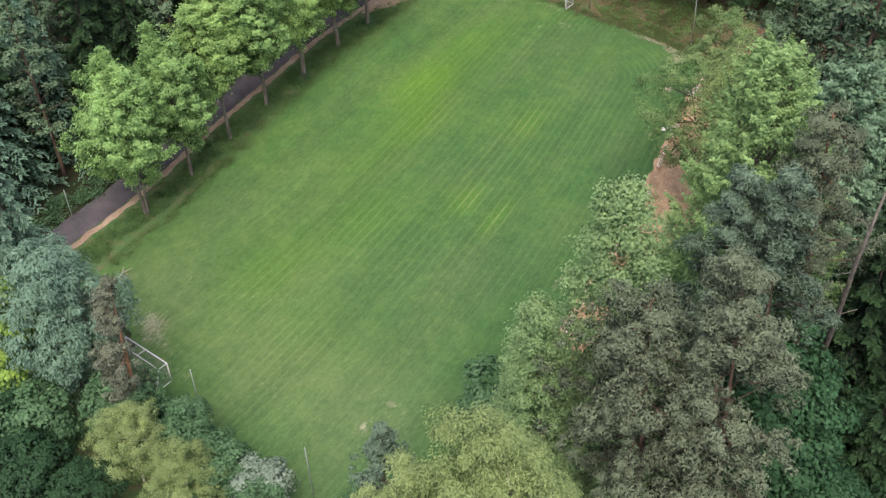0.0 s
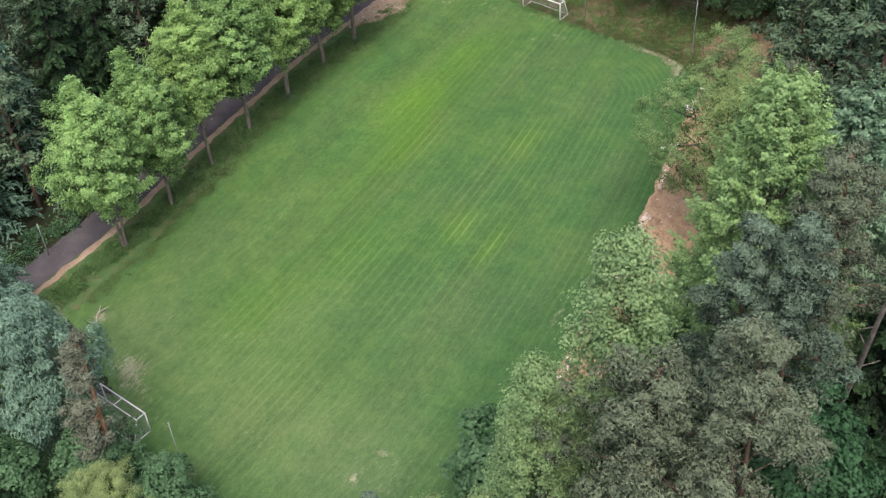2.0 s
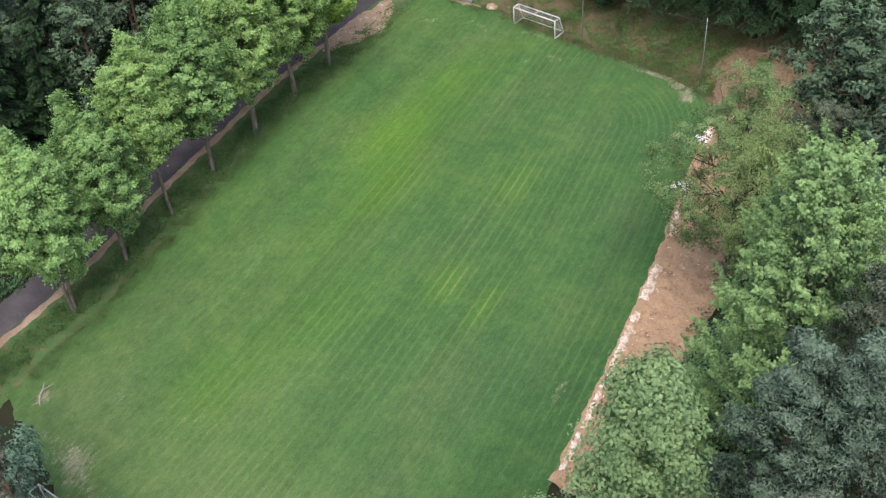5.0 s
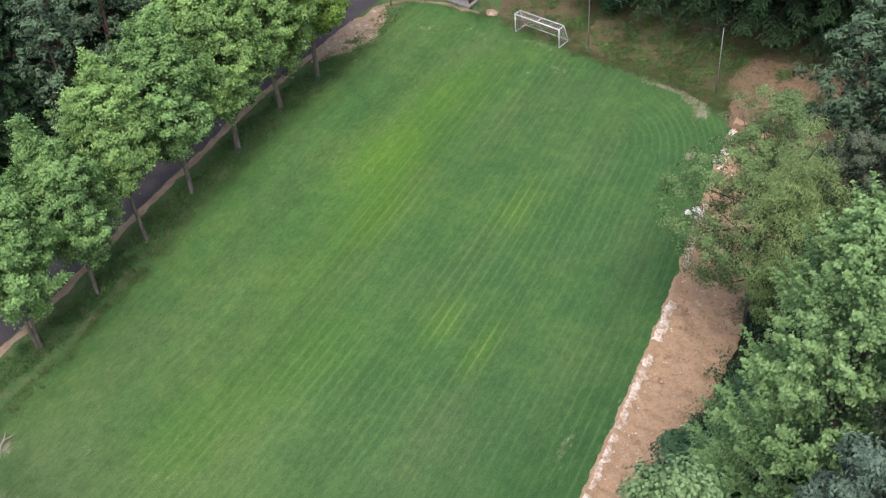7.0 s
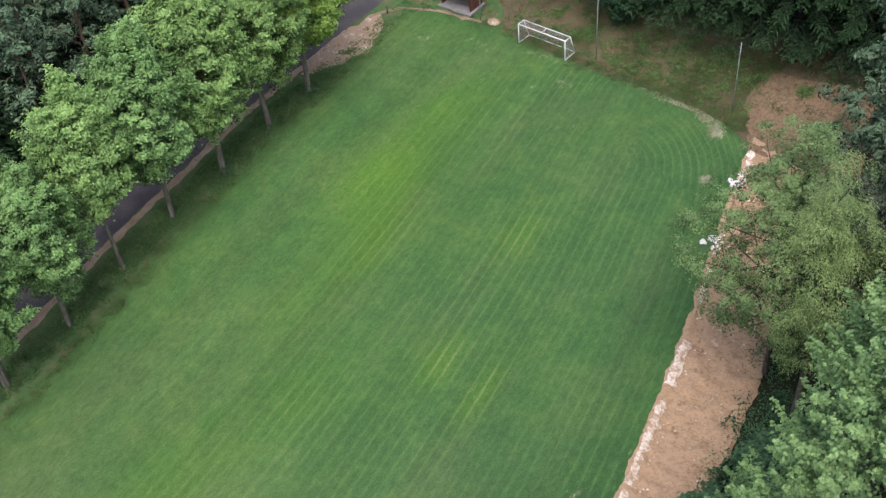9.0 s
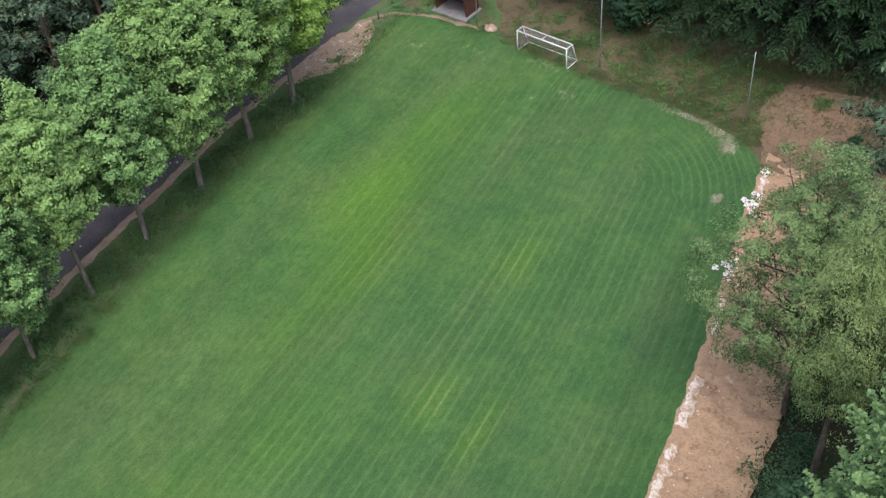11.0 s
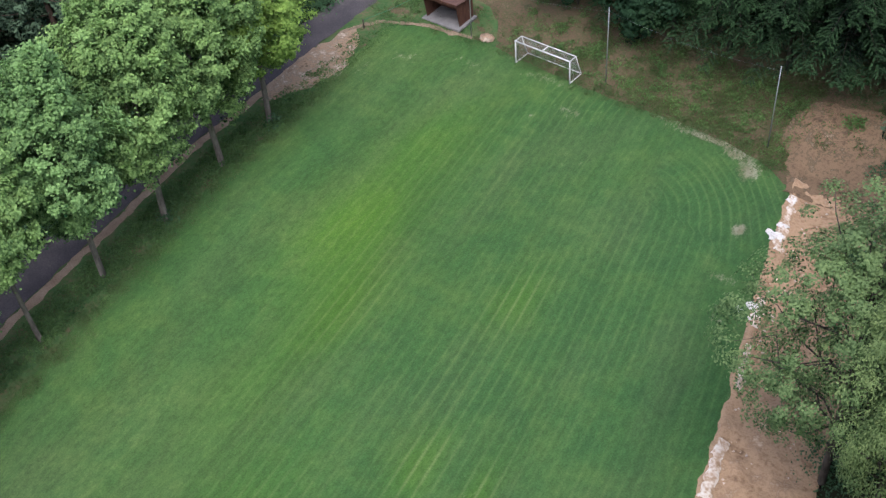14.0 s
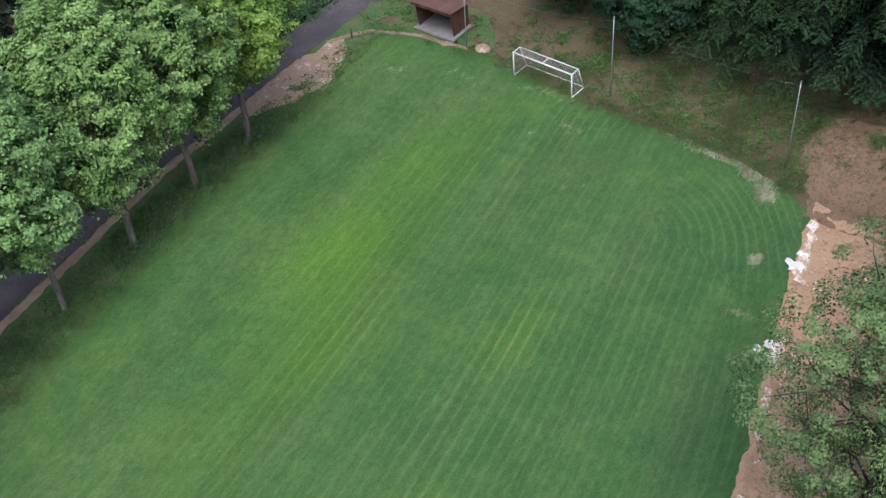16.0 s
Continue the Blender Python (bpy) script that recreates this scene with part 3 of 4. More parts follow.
def broadleaf(seed, height, radius, crown_from, mat, bark, clumps=230, leaves=44, leaf=0.34, clump=1.0, trunk=0.2, shape=1.0, limbs=16, fork=False, open_=0.0, hang=0.0, sweep=0.0, rugged=0.45, cone=0.0, plume=0.0):
    """Meshes (trunk, crown) of a broad-leaved tree that stands at the origin."""
    rng = np.random.default_rng(seed)
    hc, rz = (height + crown_from) / 2, (height - crown_from) / 2
    d = unit(rng.normal(size=(clumps, 3)))
    d[:, 2] = np.where(d[:, 2] < -0.8, -d[:, 2] * 0.6, d[:, 2])
    d = unit(d)
    lump = np.array([noise.noise(Vector(tuple(2.1 * v)) + Vector((seed * 3.7, 0, 0))) for v in d])
    reach = (0.84 + rugged * lump) * np.where(rng.random(clumps) < 0.3, rng.uniform(0.45, 0.8, clumps), 1.0)
    taper = np.where(d[:, 2] > 0, (1 - d[:, 2] * (1 - shape) * 0.8), 1 + 0.62 * d[:, 2])
    c = np.stack([d[:, 0] * radius * reach * taper, d[:, 1] * radius * reach * taper, hc + d[:, 2] * rz * reach], 1)
    if cone:
        rise = rng.random(clumps) ** 1.25
        spin = rng.random(clumps) * 2 * math.pi
        wide = radius * np.minimum(1, 4 * rise + 0.55) * (1 - rise) ** cone * (reach / 0.84)
        c = np.stack([np.cos(spin) * wide, np.sin(spin) * wide, crown_from + (height - crown_from) * rise], 1)
        d = unit(np.stack([np.cos(spin), np.sin(spin), np.full(clumps, 0.75)], 1))
    rc = clump * rng.uniform(0.6, 1.25, clumps)
    keep = rng.random(clumps) > open_
    c, rc, d = c[keep], rc[keep], d[keep]
    m = len(c)
    dirs = unit(rng.normal(size=(m, leaves, 3)) + 0.6 * d[:, None] + np.array([0, 0, 0.6]))
    r = rng.random((m, leaves, 1)) ** 0.3 * rc[:, None, None]
    pos = c[:, None] + dirs * r * np.array([1, 1, 0.68])
    if plume:
        axis = unit(d * np.array([1, 1, 0.15]) + np.array([0, 0, plume]) + rng.normal(size=(m, 3)) * 0.28)
        run = rng.random((m, leaves, 1)) ** 0.8
        spread = rng.normal(size=(m, leaves, 3)) * (rc[:, None, None] * ((0.42 if cone else 0.56) - 0.34 * run)) * np.array([1, 1, 0.6])
        pos = c[:, None] + axis[:, None] * (run - 0.5) * rc[:, None, None] * (3.2 if cone else 1.7) + spread
        r = (0.45 + 0.65 * run) * rc[:, None, None]
        dirs = unit(dirs + 0.8 * axis[:, None])
    elif cone:
        pos = pos + d[:, None] * (rng.random((m, leaves, 1)) - 0.4) * rc[:, None, None] * 1.5
    pos[..., 2] -= hang * rng.random((m, leaves)) ** 2 * 2
    nor = dirs + 0.5 * d[:, None] + np.array([0, 0, 0.5]) + rng.normal(size=(m, leaves, 3)) * 0.3
    pos, nor = pos.reshape(-1, 3), nor.reshape(-1, 3)
    size = leaf * rng.uniform(0.7, 1.3, len(pos))
    along = None
    if hang:
        along = rng.normal(size=pos.shape) * 0.35 + np.array([0, 0, -1.0])
    if sweep:
        along = rng.normal(size=pos.shape) * 0.3 + np.repeat(d, leaves, 0) * np.array([1, 1, 0.2]) + np.array([0, 0, sweep])
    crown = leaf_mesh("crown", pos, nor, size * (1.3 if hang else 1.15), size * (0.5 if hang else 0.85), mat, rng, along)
    # Leaves paler outward and upward in each clump: clump shading put into colour.
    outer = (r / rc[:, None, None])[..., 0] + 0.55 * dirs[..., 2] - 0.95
    crown.attributes.new("young_lit", "FLOAT", "POINT").data.foreach_set("value", np.repeat(0.75 * outer.ravel(), 4).astype(np.float32))
    v, f = [], []
    top = height * 0.72
    stems = [(-0.35, 0.0), (0.3, 0.15)] if fork else [(0.0, 0.0)]
    for ox, oy in stems:
        lean = rng.normal(size=2) * 0.35
        path = [(ox * 0.4, oy * 0.4, -0.4), (ox * 0.5, oy, 0.4), (ox + lean[0] * 0.3, oy + lean[1] * 0.3, height * 0.2), (ox * 2 + lean[0] * 0.6, oy * 2 + lean[1] * 0.6, height * 0.45), (ox * 3 + lean[0], oy * 3 + lean[1], top)]
        tube(v, f, path, [trunk * 1.45, trunk * 1.08, trunk * 0.92, trunk * 0.62, trunk * 0.16], 9)
        for k in rng.choice(m, min(limbs // len(stems), m), replace=False):
            u = np.clip((c[k, 2] - rz * 0.35) / top, crown_from / top * 0.85, 0.9)
            start = np.array([np.interp(u * top, [p[2] for p in path], [p[i] for p in path]) for i in (0, 1)] + [u * top])
            tube(v, f, limb_path(rng, start, c[k], 0.07), [trunk * 0.36, trunk * 0.28, trunk * 0.2, trunk * 0.12, trunk * 0.05], 5)
    return mesh_of("trunk", v, f, bark, True), crown


def conifer(seed, height, radius, crown_from, mat, bark, whorls=22, boughs=8, twigs=11, per=8, trunk=0.24, droop=0.45, needle=0.26, blade=0.55, full=0.72, waist=0.0):
    """Meshes of a tree of whorled boughs, each a flat fan of side twigs set with needles or leaves; a negative droop sweeps the boughs upwards."""
    rng = np.random.default_rng(seed)
    v, f = [], []
    tube(v, f, [(0, 0, -0.4), (0, 0, 0.5), (0.05, 0, height * 0.5), (0, 0.05, height)], [trunk * 1.4, trunk, trunk * 0.6, 0.03], 9)
    P, N, A, S, Q = [], [], [], [], []
    down = np.array([0, 0, -1.0])
    for w in range(whorls):
        u = (w + rng.random() * 0.7) / whorls
        count = max(4, round(boughs * (1 - 0.45 * u)))
        turn = rng.random() * 6.28
        for k in range(count):
            a = turn + 6.283 * k / count + rng.normal() * 0.22
            z = crown_from + (height - crown_from) * (u + rng.normal() * 0.25 / whorls)
            ln = (radius * (1 - u) ** full * (1 - waist * max(0, 0.3 - u) / 0.3) + 0.3) * rng.uniform(0.68, 1.15)
            out, side = np.array([math.cos(a), math.sin(a), 0]), np.array([-math.sin(a), math.cos(a), 0])
            bend = droop * rng.uniform(0.7, 1.3)
            if ln > 1.5:
                tube(v, f, [(0, 0, z), tuple(out * ln * 0.5 + np.array([0, 0, z + ln * (0.1 - 0.25 * bend)])), tuple(out * ln * 0.9 + np.array([0, 0, z + ln * (0.1 - 0.8 * bend)]))], [0.035, 0.022, 0.008], 4)
            q = np.repeat(0.16 + 0.84 * (np.arange(twigs) + rng.random(twigs)) / twigs, 2)
            sign = np.tile([-1.0, 1.0], twigs)
            base = out * (ln * q)[:, None] - down * (z + ln * (0.2 * q - (bend + 0.1) * q ** 2))[:, None]
            reach = (0.33 * ln * np.sqrt(np.maximum(1.04 - q, 0)) * (0.45 + 0.55 * q) + 0.2) * rng.uniform(0.7, 1.2, len(q))
            ahead = out * rng.uniform(0.55, 0.95, (len(q), 1)) + side * (sign * rng.uniform(0.5, 0.95, len(q)))[:, None]
            e = (np.arange(per) + rng.random((len(q), per))) / per
            pos = base[:, None] + ahead[:, None] * (reach[:, None] * e)[..., None] + down * (0.3 * reach[:, None] * e ** 2 + rng.random(e.shape) ** 2 * 0.22)[..., None]
            P.append(pos.reshape(-1, 3))
            N.append((-down + 0.35 * out + rng.normal(size=pos.shape) * 0.22).reshape(-1, 3))
            A.append((ahead[:, None] + down * (0.15 + 0.5 * e)[..., None] + rng.normal(size=pos.shape) * 0.4).reshape(-1, 3))
            S.append((needle * rng.uniform(0.75, 1.25, e.shape)).ravel())
            # Tips paler as new growth; inner needles darkened, bough depth shade in the colour.
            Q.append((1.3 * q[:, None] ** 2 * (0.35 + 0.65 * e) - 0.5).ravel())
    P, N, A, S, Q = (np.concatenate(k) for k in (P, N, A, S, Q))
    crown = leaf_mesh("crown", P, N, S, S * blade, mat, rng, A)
    crown.attributes.new("young_lit", "FLOAT", "POINT").data.foreach_set("value", np.repeat(Q, 4).astype(np.float32))
    return mesh_of("trunk", v, f, bark, True), crown


def pine(seed, height, radius, crown_from, mat, bark, limbs=34, tufts=9, needles=34, tuft=0.75, trunk=0.22, lean=(0.0, 0.0), narrow=0.5, needle=0.42, facing=None):
    """Meshes of a Scots pine: bare stem, crooked limbs, separate tufts of needles."""
    rng = np.random.default_rng(seed)
    v, f = [], []
    lx, ly = lean
    def stem(z):
        u = z / height
        return np.array([lx * u + 0.25 * math.sin(3 * u + seed), ly * u + 0.25 * math.cos(2.3 * u + seed), z])
    tube(v, f, [tuple(stem(z)) for z in np.linspace(-0.4, height, 9)], list(np.linspace(trunk * 1.25, 0.04, 9)), 9)
    C, D = [], []
    for k in range(limbs):
        u = (k + rng.random()) / limbs
        z = crown_from + (height - crown_from) * u
        a = k * 2.4 + rng.normal() * 0.4
        if facing is not None:
            a = facing + rng.uniform(-1.5, 1.5)
        rr = radius * (math.sin(math.pi * (0.18 + 0.78 * u)) ** 0.7 * (1 - narrow * u)) * rng.uniform(0.6, 1.15)
        out = np.array([math.cos(a), math.sin(a), 0])
        start = stem(z)
        tip = start + out * rr + np.array([0, 0, rng.uniform(-0.05, 0.4) * rr])
        path = limb_path(rng, start, tip, 0.05, 5, 0.07)
        tube(v, f, path, [0.05, 0.042, 0.034, 0.024, 0.01], 5)
        for s in range(tufts):
            q = 0.22 + 0.86 * math.sqrt(rng.random())
            C.append(start + (tip - start) * q + rng.normal(size=3) * np.array([1, 1, 0.5]) * (0.13 * rr + 0.15))
            D.append(out * 0.6 + np.array([0, 0, 0.7]))
    C, D = np.array(C), unit(np.array(D))
    m = len(C)
    rc = tuft * rng.uniform(0.6, 1.2, m)
    dirs = unit(rng.normal(size=(m, needles, 3)) + 0.6 * D[:, None])
    r = rng.random((m, needles, 1)) ** 0.5 * rc[:, None, None]
    pos = (C[:, None] + dirs * r * np.array([1, 1, 0.7])).reshape(-1, 3)
    dirs = dirs.reshape(-1, 3)
    nor = dirs + np.repeat(D, needles, 0) * 0.6 + np.array([0, 0, 0.45]) + rng.normal(size=dirs.shape) * 0.4
    size = needle * rng.uniform(0.7, 1.3, len(pos))
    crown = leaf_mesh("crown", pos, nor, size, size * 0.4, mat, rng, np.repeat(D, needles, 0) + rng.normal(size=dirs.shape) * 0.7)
    # Lit tuft tops and dark gaps coloured in: needles paler outward and upward.
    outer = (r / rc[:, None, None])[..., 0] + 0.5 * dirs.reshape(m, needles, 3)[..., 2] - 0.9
    crown.attributes.new("young_lit", "FLOAT", "POINT").data.foreach_set("value", np.repeat(1.1 * outer.ravel(), 4).astype(np.float32))
    return mesh_of("trunk", v, f, bark, True), crown


def plant(meshes, name, x, y, label, category="tree", group="", turn=0.0, scale=1.0, crown_label="", z=None):
    base = float(ground_height(x, y)) if z is None else z
    tree = root(name, (x, y, base - 0.08), label, category, group, turn, scale)
    part("trunk", meshes[0], None, tree)
    part("crown", meshes[1], None, tree, crown_label)
    return tree

# ---- the row of lindens along the lane ----
ROW = "lindens along the lane"
def linden(seed, height, radius, crown_from, mat, trunk, clumps, fork=False):
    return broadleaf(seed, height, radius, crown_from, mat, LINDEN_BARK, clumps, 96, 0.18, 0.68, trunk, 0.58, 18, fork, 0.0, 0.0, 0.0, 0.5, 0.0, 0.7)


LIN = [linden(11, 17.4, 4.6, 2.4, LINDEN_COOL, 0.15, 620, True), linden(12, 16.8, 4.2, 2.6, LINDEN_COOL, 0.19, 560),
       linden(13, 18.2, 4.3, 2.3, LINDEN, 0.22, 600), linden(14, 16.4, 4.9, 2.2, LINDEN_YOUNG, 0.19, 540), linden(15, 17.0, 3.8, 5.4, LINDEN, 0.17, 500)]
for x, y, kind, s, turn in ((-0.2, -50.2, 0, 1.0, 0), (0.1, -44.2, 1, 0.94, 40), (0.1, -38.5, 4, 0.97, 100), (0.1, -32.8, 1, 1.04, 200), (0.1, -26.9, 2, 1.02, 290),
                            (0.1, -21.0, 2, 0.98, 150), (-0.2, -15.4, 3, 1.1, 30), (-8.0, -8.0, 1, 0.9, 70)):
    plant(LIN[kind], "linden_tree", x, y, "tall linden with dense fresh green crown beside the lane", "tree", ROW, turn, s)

# ---- lighter woodland trees ----
WOOD = [conifer(81, 22.0, 4.6, 1.8, SPRUCE, SPRUCE_BARK, 16, 8, 8, 4, 0.22, 0.34, 0.46), conifer(82, 19.0, 4.2, 1.5, SPRUCE, SPRUCE_BARK, 15, 8, 8, 4, 0.22, 0.34, 0.46), pine(83, 23.0, 4.2, 6.0, OLIVE_PINE, PINE_BARK, 28, 8, 24, 0.7, 0.2, (0, 0), 0.5, 0.42),
        pine(84, 20.0, 4.4, 5.0, OLIVE_PINE, PINE_BARK, 28, 8, 24, 0.7, 0.2, (0, 0), 0.5, 0.42), broadleaf(85, 17.0, 4.8, 2.5, SHRUB, BARK, 200, 30, 0.4, 0.95, 0.22, 0.7, 10), conifer(86, 15.0, 4.2, 0.8, TEAL, SPRUCE_BARK, 17, 8, 8, 6, 0.2, 0.4, 0.34, 0.45), pine(87, 21.0, 4.2, 5.0, PINE_BROWN, PINE_BARK, 26, 6, 26, 0.7, 0.2, (0, 0), 0.5, 0.42)]

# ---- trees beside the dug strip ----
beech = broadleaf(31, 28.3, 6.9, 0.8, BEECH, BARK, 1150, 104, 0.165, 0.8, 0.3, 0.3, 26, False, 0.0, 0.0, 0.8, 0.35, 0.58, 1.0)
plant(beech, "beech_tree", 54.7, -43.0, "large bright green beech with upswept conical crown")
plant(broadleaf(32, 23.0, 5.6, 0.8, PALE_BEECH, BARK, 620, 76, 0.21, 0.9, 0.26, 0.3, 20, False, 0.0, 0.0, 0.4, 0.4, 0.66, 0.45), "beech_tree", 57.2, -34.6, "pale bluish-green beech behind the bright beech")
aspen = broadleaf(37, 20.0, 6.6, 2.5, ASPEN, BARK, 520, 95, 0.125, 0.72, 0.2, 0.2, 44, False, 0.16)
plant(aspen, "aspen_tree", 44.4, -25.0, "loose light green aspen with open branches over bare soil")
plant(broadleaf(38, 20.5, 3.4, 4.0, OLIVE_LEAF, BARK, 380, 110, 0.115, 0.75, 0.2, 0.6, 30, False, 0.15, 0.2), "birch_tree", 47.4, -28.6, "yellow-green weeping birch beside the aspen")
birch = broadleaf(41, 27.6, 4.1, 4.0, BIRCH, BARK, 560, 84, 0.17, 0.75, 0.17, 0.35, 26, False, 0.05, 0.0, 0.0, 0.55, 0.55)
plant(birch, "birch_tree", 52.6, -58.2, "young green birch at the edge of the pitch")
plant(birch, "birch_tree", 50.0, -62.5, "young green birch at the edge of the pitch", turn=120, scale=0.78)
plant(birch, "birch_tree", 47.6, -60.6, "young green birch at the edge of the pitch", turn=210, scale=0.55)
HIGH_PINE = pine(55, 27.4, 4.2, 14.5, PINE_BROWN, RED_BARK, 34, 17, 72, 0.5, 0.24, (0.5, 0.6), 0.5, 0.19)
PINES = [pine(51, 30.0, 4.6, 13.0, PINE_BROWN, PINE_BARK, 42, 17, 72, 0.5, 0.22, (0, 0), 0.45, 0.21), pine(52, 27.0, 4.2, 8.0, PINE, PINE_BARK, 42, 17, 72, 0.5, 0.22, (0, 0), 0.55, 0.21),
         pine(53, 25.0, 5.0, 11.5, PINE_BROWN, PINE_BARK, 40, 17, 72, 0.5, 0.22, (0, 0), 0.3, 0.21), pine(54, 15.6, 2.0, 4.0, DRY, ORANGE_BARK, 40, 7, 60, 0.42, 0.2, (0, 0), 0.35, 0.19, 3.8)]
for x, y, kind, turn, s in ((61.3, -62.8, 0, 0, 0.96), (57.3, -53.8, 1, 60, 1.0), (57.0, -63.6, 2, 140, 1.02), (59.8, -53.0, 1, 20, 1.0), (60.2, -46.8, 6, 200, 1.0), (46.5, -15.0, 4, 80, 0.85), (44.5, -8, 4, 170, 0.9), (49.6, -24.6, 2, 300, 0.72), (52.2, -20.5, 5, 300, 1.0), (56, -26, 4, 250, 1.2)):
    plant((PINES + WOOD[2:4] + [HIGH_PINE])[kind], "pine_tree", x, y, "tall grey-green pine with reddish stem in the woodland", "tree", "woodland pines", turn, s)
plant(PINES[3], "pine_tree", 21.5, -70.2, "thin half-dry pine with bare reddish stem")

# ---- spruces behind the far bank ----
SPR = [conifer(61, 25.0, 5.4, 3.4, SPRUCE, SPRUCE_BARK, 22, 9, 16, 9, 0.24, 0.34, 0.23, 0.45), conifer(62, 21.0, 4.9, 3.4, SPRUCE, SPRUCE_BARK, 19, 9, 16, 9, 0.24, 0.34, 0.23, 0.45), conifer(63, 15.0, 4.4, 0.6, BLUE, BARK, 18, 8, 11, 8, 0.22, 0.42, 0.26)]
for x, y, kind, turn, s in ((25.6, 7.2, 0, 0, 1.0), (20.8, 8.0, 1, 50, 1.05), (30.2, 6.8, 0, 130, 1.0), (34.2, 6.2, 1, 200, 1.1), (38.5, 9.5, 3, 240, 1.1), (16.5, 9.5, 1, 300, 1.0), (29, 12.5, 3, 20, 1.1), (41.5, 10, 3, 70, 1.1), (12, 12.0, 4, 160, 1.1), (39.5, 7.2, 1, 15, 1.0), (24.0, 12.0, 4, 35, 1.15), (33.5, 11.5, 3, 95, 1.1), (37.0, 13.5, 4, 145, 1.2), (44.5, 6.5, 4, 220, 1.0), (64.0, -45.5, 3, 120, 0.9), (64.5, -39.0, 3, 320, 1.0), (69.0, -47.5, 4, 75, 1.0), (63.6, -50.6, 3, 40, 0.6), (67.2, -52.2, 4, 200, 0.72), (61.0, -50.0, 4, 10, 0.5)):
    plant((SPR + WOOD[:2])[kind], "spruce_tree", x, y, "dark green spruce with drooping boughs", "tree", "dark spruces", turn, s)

# ---- trees at the near end ----
plant(broadleaf(75, 14.0, 4.4, 0.8, BLUE, BARK, 420, 74, 0.2, 0.85, 0.2, 0.5, 20, False, 0.0, 0.12), "willow_tree", 14.3, -70.2, "blue-green weeping willow behind the near goal", scale=1.12)
plant(SPR[2], "blue_spruce", -1.5, -63.0, "blue-green conifer beside the lane", scale=0.95, turn=80)
plant(broadleaf(76, 28.5, 4.3, 12.0, WILLOW, BIRCH_BARK, 420, 150, 0.13, 0.75, 0.2, 0.7, 26, False, 0.0, 0.25, 0.0, 0.5), "willow_tree", 55.6, -75.8, "tall drooping yellow-green willow near the pitch corner")
plant(broadleaf(77, 24.0, 3.2, 9.0, WILLOW, BIRCH_BARK, 260, 120, 0.14, 0.7, 0.18, 0.6, 20, False, 0.0, 0.2, 0.0, 0.55), "willow_tree", 51.8, -77.0, "pale yellow-green willow near the pitch corner")
plant(pine(78, 15.0, 2.6, 2.0, PINE, PINE_BARK, 40, 10, 50, 0.45, 0.16, (0, 0), 0.6, 0.22), "pine_tree", 44.2, -70.0, "small grey-green pine at the pitch corner")
SHR = [broadleaf(71, 6.0, 3.0, 0.4, SHRUB, BARK, 170, 64, 0.23, 0.8, 0.09, 0.9, 12), broadleaf(72, 9.0, 3.4, 0.8, WILLOW, BIRCH_BARK, 250, 190, 0.1, 0.62, 0.12, 0.7, 14, False, 0.0, 0.12, 0.0, 0.6), broadleaf(73, 9.0, 3.2, 1.0, LINDEN_YOUNG, BARK, 190, 70, 0.24, 0.8, 0.12, 0.7, 14)]
for x, y, kind, turn, s, label in ((24, -73.5, 1, 30, 0.9, "olive-green willow bush behind the near goal"), (29.5, -74, 1, 200, 0.85, "olive-green willow bush behind the near goal"),
                                   (20, -71.0, 0, 10, 1.0, "dense dark green shrub at the pitch edge"), (25.5, -70.8, 0, 110, 0.95, "dense dark green shrub at the pitch edge"), (30, -71.5, 0, 220, 0.9, "dense dark green shrub at the pitch edge"), (34.5, -72.5, 0, 300, 0.8, "dense dark green shrub at the pitch edge"),
                                   (42, -69.5, 0, 40, 1.0, "dense dark green shrub at the pitch edge"), (44.5, -57.5, 0, 75, 1.3, "dense dark green shrub at the pitch edge"), (9.5, -74, 2, 0, 1.35, "bright yellow-green young tree at the near end"), (16, -76, 0, 160, 1.1, "dense dark green shrub at the pitch edge"),
                                   (47.5, -40, 0, 210, 1.0, "dense dark green shrub under the beech"), (49, -34.5, 0, 310, 1.0, "dense dark green shrub under the beech")):
    plant(SHR[kind], "shrub" if kind == 0 else "willow_tree" if kind == 1 else "young_tree", x, y, label, "shrub" if kind == 0 else "tree", "", turn, s)

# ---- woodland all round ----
UNDER = broadleaf(88, 9.5, 4.6, 0.5, SHADED_SHRUB, BARK, 260, 46, 0.29, 0.85, 0.14, 0.8, 12)
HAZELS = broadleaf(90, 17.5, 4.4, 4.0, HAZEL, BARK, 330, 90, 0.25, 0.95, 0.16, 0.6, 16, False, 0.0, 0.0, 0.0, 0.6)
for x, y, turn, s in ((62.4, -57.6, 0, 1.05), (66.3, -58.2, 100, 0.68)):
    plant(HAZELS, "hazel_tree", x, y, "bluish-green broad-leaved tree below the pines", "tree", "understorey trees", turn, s)
